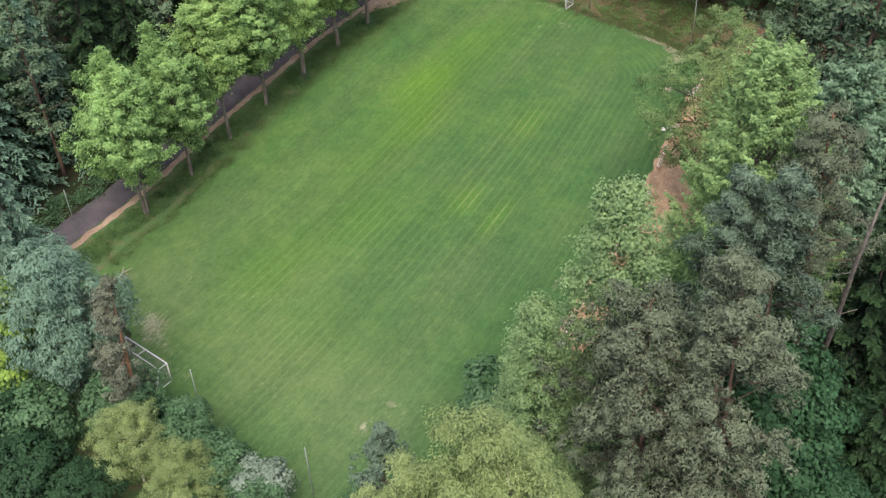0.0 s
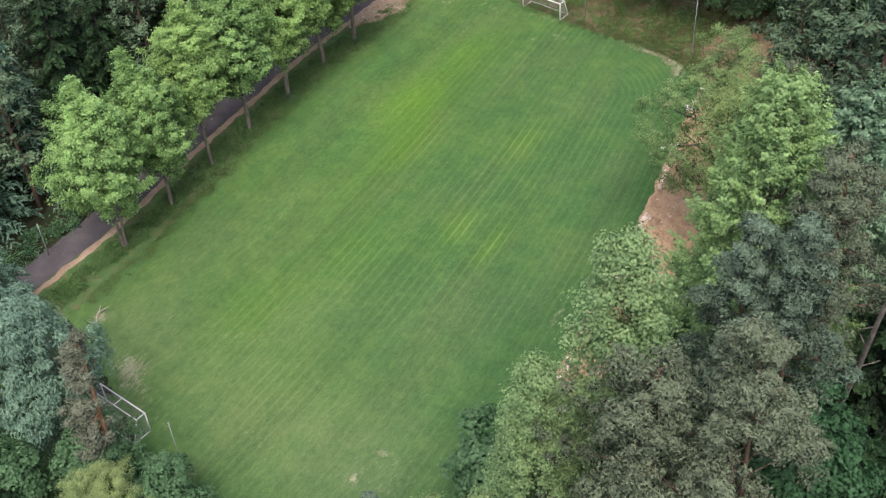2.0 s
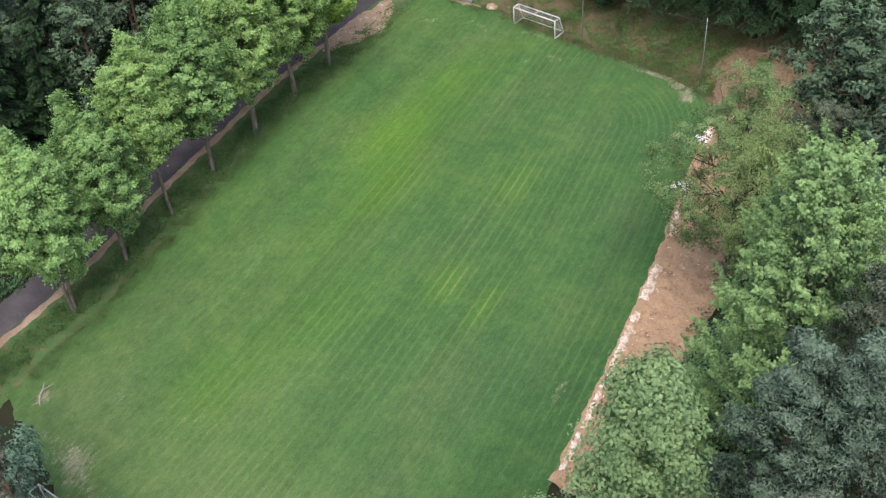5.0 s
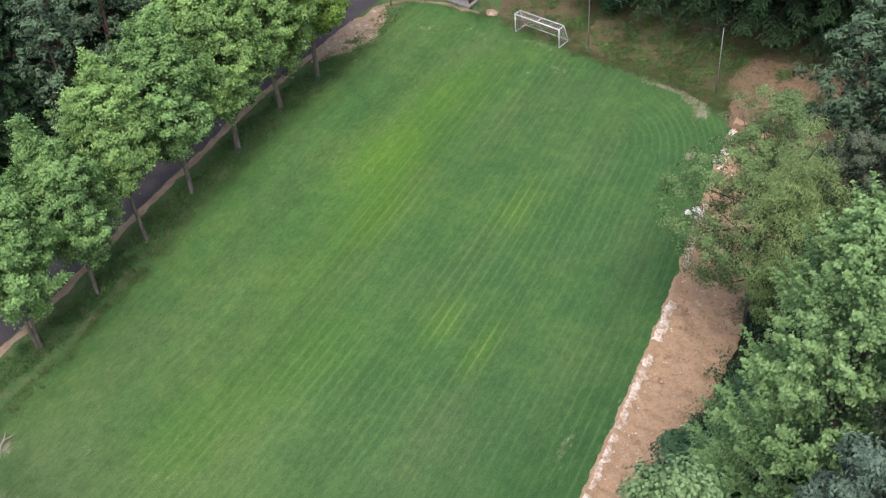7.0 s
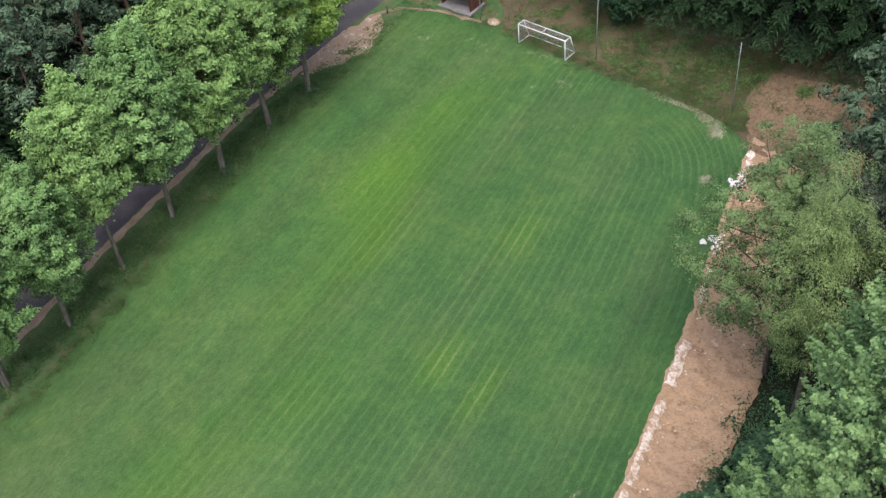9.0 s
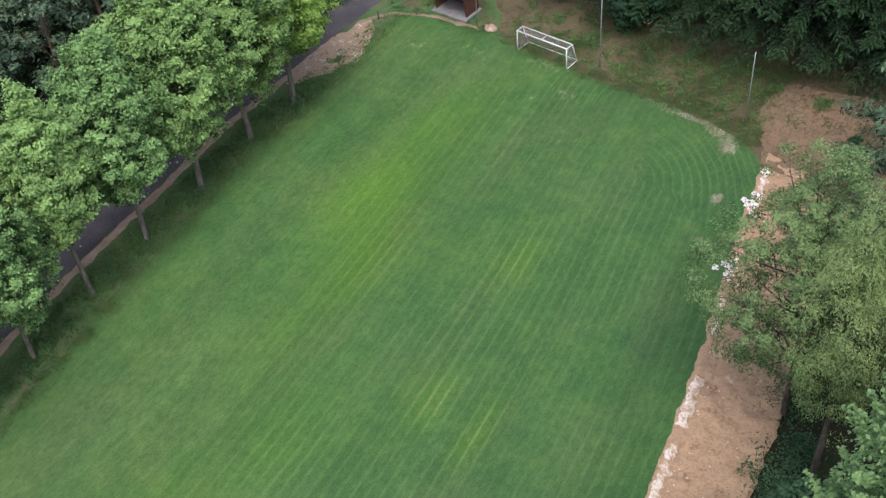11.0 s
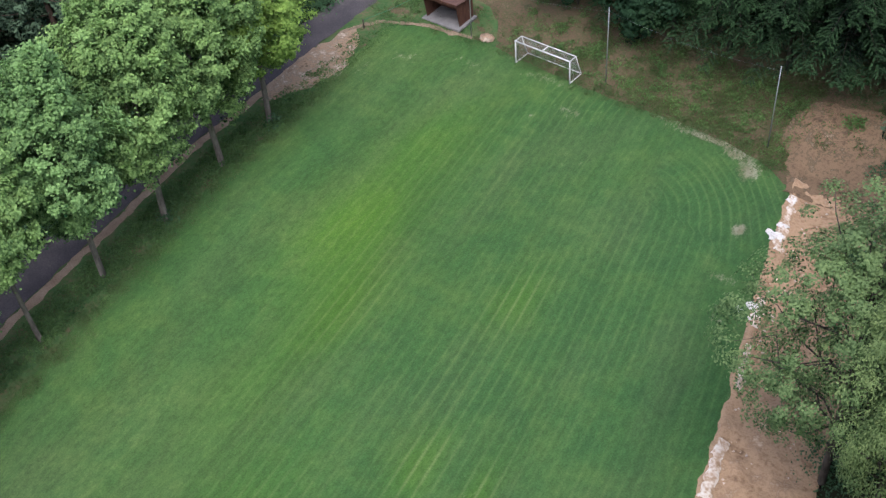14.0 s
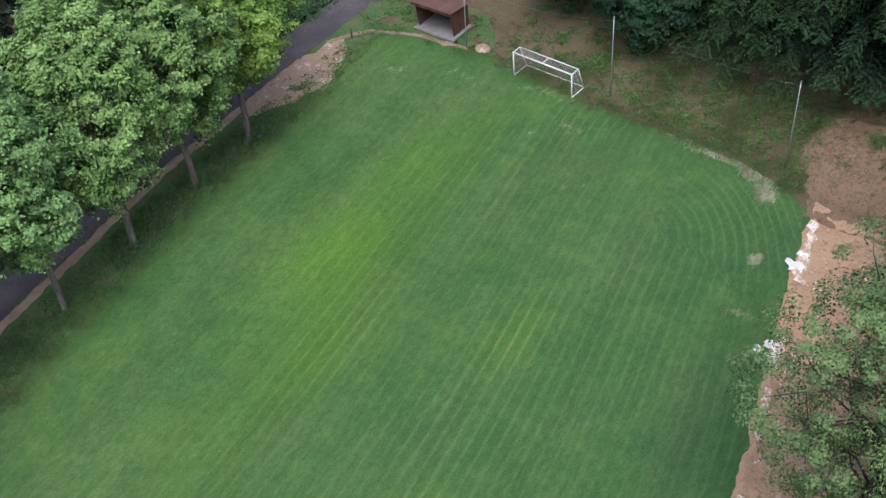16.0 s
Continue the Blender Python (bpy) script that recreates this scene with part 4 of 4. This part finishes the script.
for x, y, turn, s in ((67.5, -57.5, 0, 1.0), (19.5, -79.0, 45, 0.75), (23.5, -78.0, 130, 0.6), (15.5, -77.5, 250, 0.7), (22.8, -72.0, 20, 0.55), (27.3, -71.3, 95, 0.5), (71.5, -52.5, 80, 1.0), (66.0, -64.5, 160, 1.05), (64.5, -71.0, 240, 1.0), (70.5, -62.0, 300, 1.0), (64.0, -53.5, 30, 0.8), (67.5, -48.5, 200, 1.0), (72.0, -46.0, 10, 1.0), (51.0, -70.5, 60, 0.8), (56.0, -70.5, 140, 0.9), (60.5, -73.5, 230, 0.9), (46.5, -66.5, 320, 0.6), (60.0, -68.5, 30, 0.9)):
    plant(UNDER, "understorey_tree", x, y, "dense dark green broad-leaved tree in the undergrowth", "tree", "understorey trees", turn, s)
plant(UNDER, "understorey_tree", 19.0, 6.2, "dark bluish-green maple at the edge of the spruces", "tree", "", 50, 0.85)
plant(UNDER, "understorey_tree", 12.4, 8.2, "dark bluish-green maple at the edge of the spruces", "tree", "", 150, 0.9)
plant(broadleaf(89, 4.5, 2.4, 0.3, BLOSSOM, BARK, 120, 60, 0.2, 0.7, 0.08, 0.9, 10), "elder_bush", 33.2, -71.0, "elder bush with whitish blossom at the pitch edge", "shrub")
snag, snag_faces = [], []
lean = Vector((4.9, -11.2, 30.0))
tube(snag, snag_faces, [tuple(lean * u + Vector((0.25 * math.sin(5 * u), 0.2 * math.cos(4 * u) - 0.2, -0.5))) for u in (0, 0.25, 0.5, 0.75, 1.0)], [0.24, 0.21, 0.17, 0.12, 0.05], 9)
for u, a, ln in ((0.55, 0.6, 1.1), (0.63, 2.4, 0.9), (0.72, 4.2, 1.2), (0.8, 1.2, 0.8), (0.88, 3.3, 0.9)):
    at = lean * u + Vector((0.25 * math.sin(5 * u), 0.2 * math.cos(4 * u) - 0.2, -0.5))
    tube(snag, snag_faces, [tuple(at), tuple(at + Vector((math.cos(a) * ln, math.sin(a) * ln, 0.4)))], [0.04, 0.012], 5)
dead = root("dead_pine", (60.3, -44.1, float(ground_height(60.3, -44.1))), "bare leaning dead pine trunk in the woodland", "tree")
part("trunk", mesh_of("trunk", snag, snag_faces, LINDEN_BARK, True), None, dead)
rng = np.random.default_rng(5)
placed = [(19.0, 6.2), (57.2, -34.6), (58.5, -31.0), (54.5, -33.0), (60.5, -33.5), (47.4, -28.6), (49.6, -24.6)] + [(-0.1, y) for y in range(-50, -10, 6)]
filler = [(WOOD[0], "spruce_tree", "dark green spruce in the woodland"), (WOOD[1], "spruce_tree", "dark green spruce in the woodland"), (WOOD[2], "pine_tree", "grey-green pine in the woodland"), (WOOD[3], "pine_tree", "grey-green pine in the woodland"), (WOOD[4], "woodland_tree", "green broad-leaved tree in the woodland"), (WOOD[5], "blue_spruce", "blue-green conifer in the woodland"), (WOOD[6], "pine_tree", "brownish pine in the woodland")]
AREAS = ((-26, -10, -70, 26, 52, "L"), (-56, -26, -50, 12, 18, "L"), (-9, 52, 15, 30, 24, "F"), (59, 72, -36, -4, 8, "R"), (48, 60, -32, 14, 14, "R"))
for x0, x1, y0, y1, count, side in AREAS:
    done = tries = 0
    while done < count and tries < 4000:
        tries += 1
        x, y = rng.uniform(x0, x1), rng.uniform(y0, y1)
        if not np.interp(x, [-60, -20, 0, 40, 64, 74], [-30, -58, -74, -90, -76, -66]) < y < np.interp(x, [-60, -20, 0, 40, 52, 60, 74], [-4, 16, 24, 42, 20, -2, -46]):
            continue
        near = min(math.hypot(x - a, y - b) for a, b in placed)
        if near < 3.9 or (side == "F" and abs(x - np.interp(y, [2, 9, 18, 30, 60], [-4.6, -3.4, -1, 3, 10])) < 4) or math.hypot(x - 56, y + 42.5) < 7 or math.hypot(x - 46, y + 25.5) < 5:
            continue
        kind = int(rng.choice(7, p=[0.26, 0.24, 0.06, 0.06, 0.18, 0.18, 0.02]))
        if side == "L":
            kind = int(rng.choice(7, p=[0.12, 0.1, 0.13, 0.11, 0.14, 0.38, 0.02]))
        if side != "L" and kind == 5:
            kind = 0
        meshes, name, label = filler[kind]
        plant(meshes, name, x, y, label, "tree", "woodland trees", float(rng.uniform(0, 360)), float(rng.uniform(0.75, 1.05)) * (0.85 if kind == 4 else 1.2 if kind == 5 else 1.0))
        placed.append((x, y))
        done += 1

# ---- goals ----
def make_goal(x, y, turn, label):
    """A small-sided goal, 5 m by 2 m, its mouth along local x, its back towards local +y."""
    z = float(ground_height(x, y))
    goal = root("football_goal", (x, y, z), label, "football goal", "football goals", turn)
    r = 0.055
    for sx in (-2.5, 2.5):
        part("post", tube_mesh("post", [(sx, 0, -0.02), (sx, 0, 1.0), (sx, 0, 2.0)], [r] * 3, WHITE), None, goal)
        part("back_post", tube_mesh("back_post", [(sx, 1.55, 0.03), (sx, 1.15, 1.0), (sx, 0.8, 2.0)], [0.04] * 3, WHITE), None, goal)
        part("side_foot", tube_mesh("side_foot", [(sx, 0, 0.04), (sx, 1.55, 0.04)], [0.04] * 2, WHITE), None, goal)
        part("top_arm", tube_mesh("top_arm", [(sx, 0, 2.0), (sx, 0.8, 2.0)], [0.04] * 2, WHITE), None, goal)
    part("crossbar", tube_mesh("crossbar", [(-2.55, 0, 2.0), (0, 0, 2.0), (2.55, 0, 2.0)], [r] * 3, WHITE), None, goal)
    part("top_rail", tube_mesh("top_rail", [(-2.5, 0.8, 2.0), (2.5, 0.8, 2.0)], [0.04] * 2, WHITE), None, goal)
    part("middle_tie", tube_mesh("middle_tie", [(0, 0, 2.0), (0, 0.8, 2.0)], [0.035] * 2, WHITE), None, goal)
    part("ground_bar", tube_mesh("ground_bar", [(-2.5, 1.55, 0.04), (2.5, 1.55, 0.04)], [0.04] * 2, WHITE), None, goal)
    v, f = [], []
    cord = 0.0042
    back = lambda z0: 1.55 - 0.75 * z0 / 2.0
    for k in range(26):
        sx = -2.5 + 5.0 * k / 25
        tube(v, f, [(sx, 1.55, 0.03), (sx, 0.8, 1.98), (sx, 0.02, 1.98)], [cord] * 3, 3)
    for k in range(1, 14):
        tube(v, f, [(-2.5, back(k / 7), k / 7), (2.5, back(k / 7), k / 7)], [cord] * 2, 3)
    for k in range(1, 5):
        tube(v, f, [(-2.5, 0.16 * k, 1.985), (2.5, 0.16 * k, 1.985)], [cord] * 2, 3)
    for sx in (-2.49, 2.49):
        for k in range(1, 12):
            tube(v, f, [(sx, 0.02, k / 6), (sx, back(k / 6), k / 6)], [cord] * 2, 3)
        for k in range(1, 10):
            tube(v, f, [(sx, 0.155 * k, 0.03), (sx, 0.08 * k, 1.98)], [cord] * 2, 3)
    part("net", mesh_of("net", v, f, NETTING), None, goal, "thin grey cord net")
    return goal


make_goal(13.6, 0.3, -6, "white metal football goal with thin grey net at the far end")
make_goal(16.3, -65.3, 180 - 4, "white metal football goal with thin grey net at the near end")


# ---- ball-stop posts and wires ----
def make_post(x, y, height, label="slim galvanised steel post of a ball-stop fence", lean=(0, 0)):
    z = float(ground_height(x, y))
    post = root("fence_post", (x, y, z), label, "fence post", "ball-stop posts")
    part("pole", tube_mesh("pole", [(0, 0, -0.3), (lean[0] * 0.5, lean[1] * 0.5, height * 0.5), (lean[0], lean[1], height)], [0.042, 0.04, 0.036], STEEL), None, post)
    part("cap", tube_mesh("cap", [(lean[0], lean[1], height), (lean[0], lean[1], height + 0.06)], [0.06, 0.03], STEEL), None, post)
    return Vector((x + lean[0], y + lean[1], z + height))


tops = [make_post(x, y, h, lean=(0.08, 0)) for x, y, h in ((6.5, 1.5, 5.4), (18.4, 1.4, 6.5), (31.7, -0.3, 6.7))]
for a, b in zip(tops, tops[1:]):
    path = [tuple(a.lerp(b, k / 8) - Vector((0, 0, 0.5 * math.sin(math.pi * k / 8) + 0.3))) for k in range(9)]
    tagged(new("fence_wire", tube_mesh("fence_wire", path, [0.004] * 9, STEEL, 4)), "thin sagging steel wire between fence posts", "wire", "fence wires")
for x, y in ((23.5, -66.9), (35.2, -68.0)):
    make_post(x, y, 5.2)
make_post(-5.6, -54.5, 3.6, "thin grey metal post beside the lane")


# ---- open timber shelter on a concrete slab ----
def make_shelter(x, y, turn):
    z = float(ground_height(x, y)) + 0.04
    hut = root("shelter", (x, y, z), "open brown timber shelter with ribbed roof on concrete slab", "shelter", "", turn)
    part("slab", box_bm((3.75, 2.5, 0.2), (0, 0, 0.0), 0.02), CONCRETE, hut, "weathered pale concrete slab")
    w, back, front, h = 3.2, 1.1, -0.8, 2.0
    for k in range(15):
        part("back_board", box_bm((w / 15 - 0.012, 0.035, h * 0.88), (-w / 2 + (k + 0.5) * w / 15, back, 0.1 + h * 0.44)), TIMBER, hut)
    for sx in (-1, 1):
        for k in range(9):
            a, b = back + (front - back) * k / 9, back + (front - back) * (k + 1) / 9 + 0.012
            lean = -0.35
            bm = bmesh.new()
            top_a, top_b = h * (0.88 + 0.14 * k / 9), h * (0.88 + 0.14 * (k + 1) / 9)
            vs = []
            for dx in (-0.018, 0.018):
                for yy, zz in ((a, 0.1), (b, 0.1), (b + lean * (k + 1) / 9, 0.1 + top_b), (a + lean * k / 9, 0.1 + top_a)):
                    vs.append(bm.verts.new((sx * w / 2 + dx, yy, zz)))
            for f in ((0, 1, 2, 3), (7, 6, 5, 4), (0, 4, 5, 1), (1, 5, 6, 2), (2, 6, 7, 3), (3, 7, 4, 0)):
                bm.faces.new([vs[q] for q in f])
            bmesh.ops.recalc_face_normals(bm, faces=bm.faces[:])
            part("side_board", bm, TIMBER, hut)
    part("bench", box_bm((w - 0.1, 0.4, 0.06), (0, back - 0.25, 0.58), 0.01), TIMBER, hut)
    slope = Matrix.Rotation(radians(-7), 4, "X")
    roof = part("roof", box_bm((w + 0.45, 2.75, 0.05), (0, 0.05, h + 0.16), 0.01, slope), ROOFING, hut, "ribbed reddish-brown roof")
    for k in range(14):
        part("rib", box_bm((0.06, 2.75, 0.05), (-w / 2 - 0.15 + (w + 0.3) * k / 13, 0.05, h + 0.2), 0.0, slope), ROOFING, roof)
    part("fascia", box_bm((w + 0.5, 0.05, 0.22), (0, -1.33, h + 0.27)), TIMBER, roof)


make_shelter(3.65, 2.7, -3)


# ---- rope barrier, sand pile, fallen branch ----
barrier = root("rope_barrier", (-1.6, -1.8, float(ground_height(-1.6, -1.8))), "short wooden post with a green rope beside the lane", "barrier")
part("stake", tube_mesh("stake", [(0, 0, -0.2), (0, 0, 0.8)], [0.06, 0.055], BARK), None, barrier)
part("rope", tube_mesh("rope", [(0, 0, 0.7), (1.0, 2.6, 0.62), (2.2, 6.0, 0.7)], [0.02] * 3, paint_material("green_rope", (0.1, 0.3, 0.16), 0.8), 5), None, barrier, "pale green rope")
part("stake", tube_mesh("stake", [(2.2, 6.0, -0.4), (2.2, 6.0, 0.8)], [0.06, 0.055], BARK), None, barrier)
bm = bmesh.new()
bmesh.ops.create_uvsphere(bm, u_segments=28, v_segments=14, radius=1.0)
for v in bm.verts:
    v.co = Vector((v.co.x * 0.62, v.co.y * 0.5, max(v.co.z, -0.1) * 0.36)) * (1 + 0.22 * noise.fractal(v.co * 2.2, 1.0, 2.0, 4))
pile = bpy.data.meshes.new("sand_pile")
bm.to_mesh(pile)
bm.free()
pile.materials.append(SAND)
pile.polygons.foreach_set("use_smooth", [True] * len(pile.polygons))
ob = tagged(new("sand_pile", pile), "small heap of pale sand on the grass", "sand heap")
ob.location = (7.6, 2.0, float(ground_height(7.6, 2.0)) + 0.02)


limb, limb_faces = [], []
tube(limb, limb_faces, [(-0.7, 1.1, 0.1), (-0.2, 0.5, 0.16), (0.0, 0.0, 0.1), (0.5, -0.5, 0.13), (1.3, -1.0, 0.08)], [0.03, 0.06, 0.07, 0.06, 0.03], 7)
tube(limb, limb_faces, [(-0.2, 0.5, 0.16), (0.15, 0.9, 0.35), (0.2, 1.3, 0.25)], [0.045, 0.03, 0.012], 6)
tube(limb, limb_faces, [(0.5, -0.5, 0.13), (0.4, -0.95, 0.3)], [0.035, 0.01], 6)
fallen = tagged(new("fallen_branch", mesh_of("fallen_branch", limb, limb_faces, BIRCH_BARK, True)), "pale bare fallen branch lying on the grass", "branch")
fallen.location = (4.8, -58.2, float(ground_height(4.8, -58.2)) + 0.02)


# ---- low growth and stones ----
def scatter_leaves(name, spots, size, mat, label, seed, tall=0.5):
    rng = np.random.default_rng(seed)
    P, N = [], []
    for x, y, r, n in spots:
        q = rng.normal(size=(n, 2)) * r
        px, py = x + q[:, 0], y + q[:, 1]
        pz = ground_height(px, py) + rng.random(n) * tall * np.exp(-(q ** 2).sum(1) / (2 * r * r))
        P.append(np.stack([px, py, pz], 1))
        N.append(np.array([0, 0, 1.0]) + rng.normal(size=(n, 3)) * 0.55)
    P, N = np.concatenate(P), np.concatenate(N)
    s = size * rng.uniform(0.6, 1.3, len(P))
    tagged(new(name, leaf_mesh(name, P, N, s, s * 0.7, mat, rng)), label, "undergrowth", kind="stuff")


rng = np.random.default_rng(8)
scatter_leaves("bank_weeds", [(rng.uniform(-1.7, 0.9), rng.uniform(-70, 4), rng.uniform(0.2, 0.4), int(rng.integers(16, 44))) for _ in range(520)], 0.14, WEED, "low green weeds on the bank under the trees", 1, 0.3)
scatter_leaves("bank_nettles", [(rng.uniform(-1.6, 0.7), rng.uniform(-62, -12), rng.uniform(0.2, 0.4), int(rng.integers(24, 60))) for _ in range(420)], 0.15, NETTLE, "dark leafy undergrowth on the bank under the trees", 14, 0.6)
scatter_leaves("trunk_suckers", [(0.2, y, 0.4, 120) for y in (-26.9, -15.4)], 0.24, SHRUB, "leafy suckers round the linden trunks", 2, 1.0)
bank_spots = []
while len(bank_spots) < 900:
    x, y = rng.uniform(8, 33.5), rng.uniform(0, 8.5)
    y += float(far_edge(x))
    lushness = noise.fractal(Vector((x * 0.35, y * 0.5, 7)), 0.8, 2.0, 4) + 0.03 * (x - 18) - 0.1 * max(0, y - 5)
    if lushness > rng.uniform(-0.25, 0.45):
        bank_spots.append((x, y, rng.uniform(0.15, 0.5), int(rng.integers(18, 54))))
scatter_leaves("far_bank_weeds", bank_spots, 0.1, GROUND_WEED, "low olive-green weeds and grass on the far bank", 3, 0.2)
scatter_leaves("edge_grass", [(x, float(far_edge(x)) + float(rng.normal()) * 0.45, rng.uniform(0.15, 0.35), int(rng.integers(30, 60))) for x in rng.uniform(4, 33, 260)], 0.09, EDGE_GRASS, "ragged grass tufts along the far edge of the pitch", 15, 0.1)
scatter_leaves("side_grass", [(float(left_edge(y)) + 0.5 + float(rng.normal()) * 0.45, float(y), rng.uniform(0.15, 0.35), int(rng.integers(30, 60))) for y in rng.uniform(-57, -8, 340)], 0.1, EDGE_GRASS, "ragged grass tufts where the bank meets the pitch", 17, 0.12)
scatter_leaves("bank_herbs", [(x, float(far_edge(x)) + d, 0.2, 34) for x, d in zip(rng.uniform(9, 33, 280), rng.uniform(0.4, 7.0, 280))], 0.14, WEED, "small fresh green herbs on the far bank", 16, 0.3)
scatter_leaves("shelter_weeds", [(float(rng.uniform(-3, 9.5)), float(rng.uniform(0.3, 6)), rng.uniform(0.15, 0.4), int(rng.integers(12, 36))) for _ in range(170)], 0.1, GROUND_WEED, "low weeds in the grass round the shelter", 11, 0.15)
scatter_leaves("nettle_patch", [(x + rng.normal() * 0.5, y + rng.normal() * 0.4, 0.28, 40) for x, y in ((16.6, 3.8), (17.4, 3.2), (15.8, 4.4), (14.9, 4.0), (22.4, 2.6), (25.2, 3.4), (27.8, 3.0), (20.3, 1.6), (29.6, 1.9), (11.8, 5.0), (19.0, 3.6), (23.8, 1.4), (26.5, 1.5), (13.2, 3.2), (21.4, 4.2), (28.4, 4.4), (30.8, 3.0), (24.4, 4.8)) for _ in range(4)], 0.16, WEED, "leafy green nettles on the far bank", 7, 0.5)
scatter_leaves("corner_weeds", [(float(rng.uniform(31.8, 45)), float(rng.uniform(0.5, 7)), rng.uniform(0.15, 0.4), int(rng.integers(14, 40))) for _ in range(190)], 0.13, GROUND_WEED, "low weeds on the brown soil under the spruces", 6, 0.3)
scatter_leaves("corner_bush", [(36.4 + dx, 3.2 + dy, 0.3, 70) for dx in (-0.4, 0, 0.4) for dy in (-0.25, 0.25)], 0.17, WEED, "small leafy bush on the brown soil", 9, 0.8)
scatter_leaves("strip_weeds", [(float(right_edge(y)) + rng.uniform(4.6, 8), y, rng.uniform(0.3, 0.8), int(rng.integers(110, 240))) for y in rng.uniform(-60, 2, 150)], 0.16, SHRUB, "green undergrowth along the dug strip", 4, 0.8)
scatter_leaves("lane_weeds", [(rng.uniform(-9.5, -6.4), rng.uniform(-75, 10), rng.uniform(0.3, 0.8), int(rng.integers(50, 120))) for _ in range(260)], 0.25, SHRUB, "dark green undergrowth beside the lane", 5, 0.9)


def stone_mesh(seed):
    bm = bmesh.new()
    bmesh.ops.create_icosphere(bm, subdivisions=1, radius=1.0)
    for v in bm.verts:
        v.co *= 0.75 + 0.5 * noise.noise(v.co * 1.3 + Vector((seed * 5.1, 0, 0)))
        v.co.z *= 0.55
    me = bpy.data.meshes.new("stone")
    bm.to_mesh(me)
    bm.free()
    me.materials.append(PALE)
    return me


STONES = [stone_mesh(k) for k in range(5)]
rng = np.random.default_rng(12)
for k in range(260):
    y = rng.uniform(-46, -3)
    x = float(right_edge(y)) + abs(rng.normal()) * 1.7 + 0.3
    s = rng.uniform(0.03, 0.1) * (1.6 if rng.random() < 0.12 else 1.0)
    ob = new("stone", STONES[k % 5])
    ob.location, ob.scale, ob.rotation_euler = (x, y, float(ground_height(x, y)) + 0.07), (s * 1.3, s, s), (0, 0, rng.uniform(0, 6.28))
    tagged(ob, "small pale limestone piece on the dug soil", "stone", "limestone pieces")

# ---- white limestone boulders at the pitch edge ----
def boulder_mesh(seed):
    bm = bmesh.new()
    bmesh.ops.create_icosphere(bm, subdivisions=3, radius=1.0)
    for v in bm.verts:
        v.co *= 0.8 + 0.55 * noise.fractal(v.co * 1.1 + Vector((seed * 3.3, 1, 0)), 0.9, 2.0, 4)
        v.co.z = max(v.co.z, -0.5) * 0.6
    me = bpy.data.meshes.new("limestone_boulder")
    bm.to_mesh(me)
    bm.free()
    me.materials.append(WHITE_STONE)
    return me


WHITE_STONE = earth_material("white_limestone", [(0.3, (0.5, 0.45, 0.4)), (0.5, (0.76, 0.74, 0.71)), (0.7, (0.86, 0.85, 0.84))], 3.0, 12.0)
BOULDERS = [boulder_mesh(k) for k in range(4)]
for k, (x, y, size, turn) in enumerate(((35.6, -8.6, 0.46, 20), (35.0, -8.3, 0.26, 95), (35.5, -7.4, 0.34, 160), (36.0, -8.0, 0.22, 240), (36.6, -15.0, 0.4, 10), (36.0, -15.6, 0.28, 75), (36.9, -15.9, 0.24, 200), (35.1, -4.8, 0.34, 130))):
    ob = new("limestone_boulder", BOULDERS[k % 4])
    ob.location, ob.scale, ob.rotation_euler = (x, y, float(ground_height(x, y)) + 0.22 * size), (size * 1.2, size, size * 0.8), (0, 0, radians(turn))
    tagged(ob, "broken white limestone boulder at the pitch edge", "boulder", "limestone boulders")
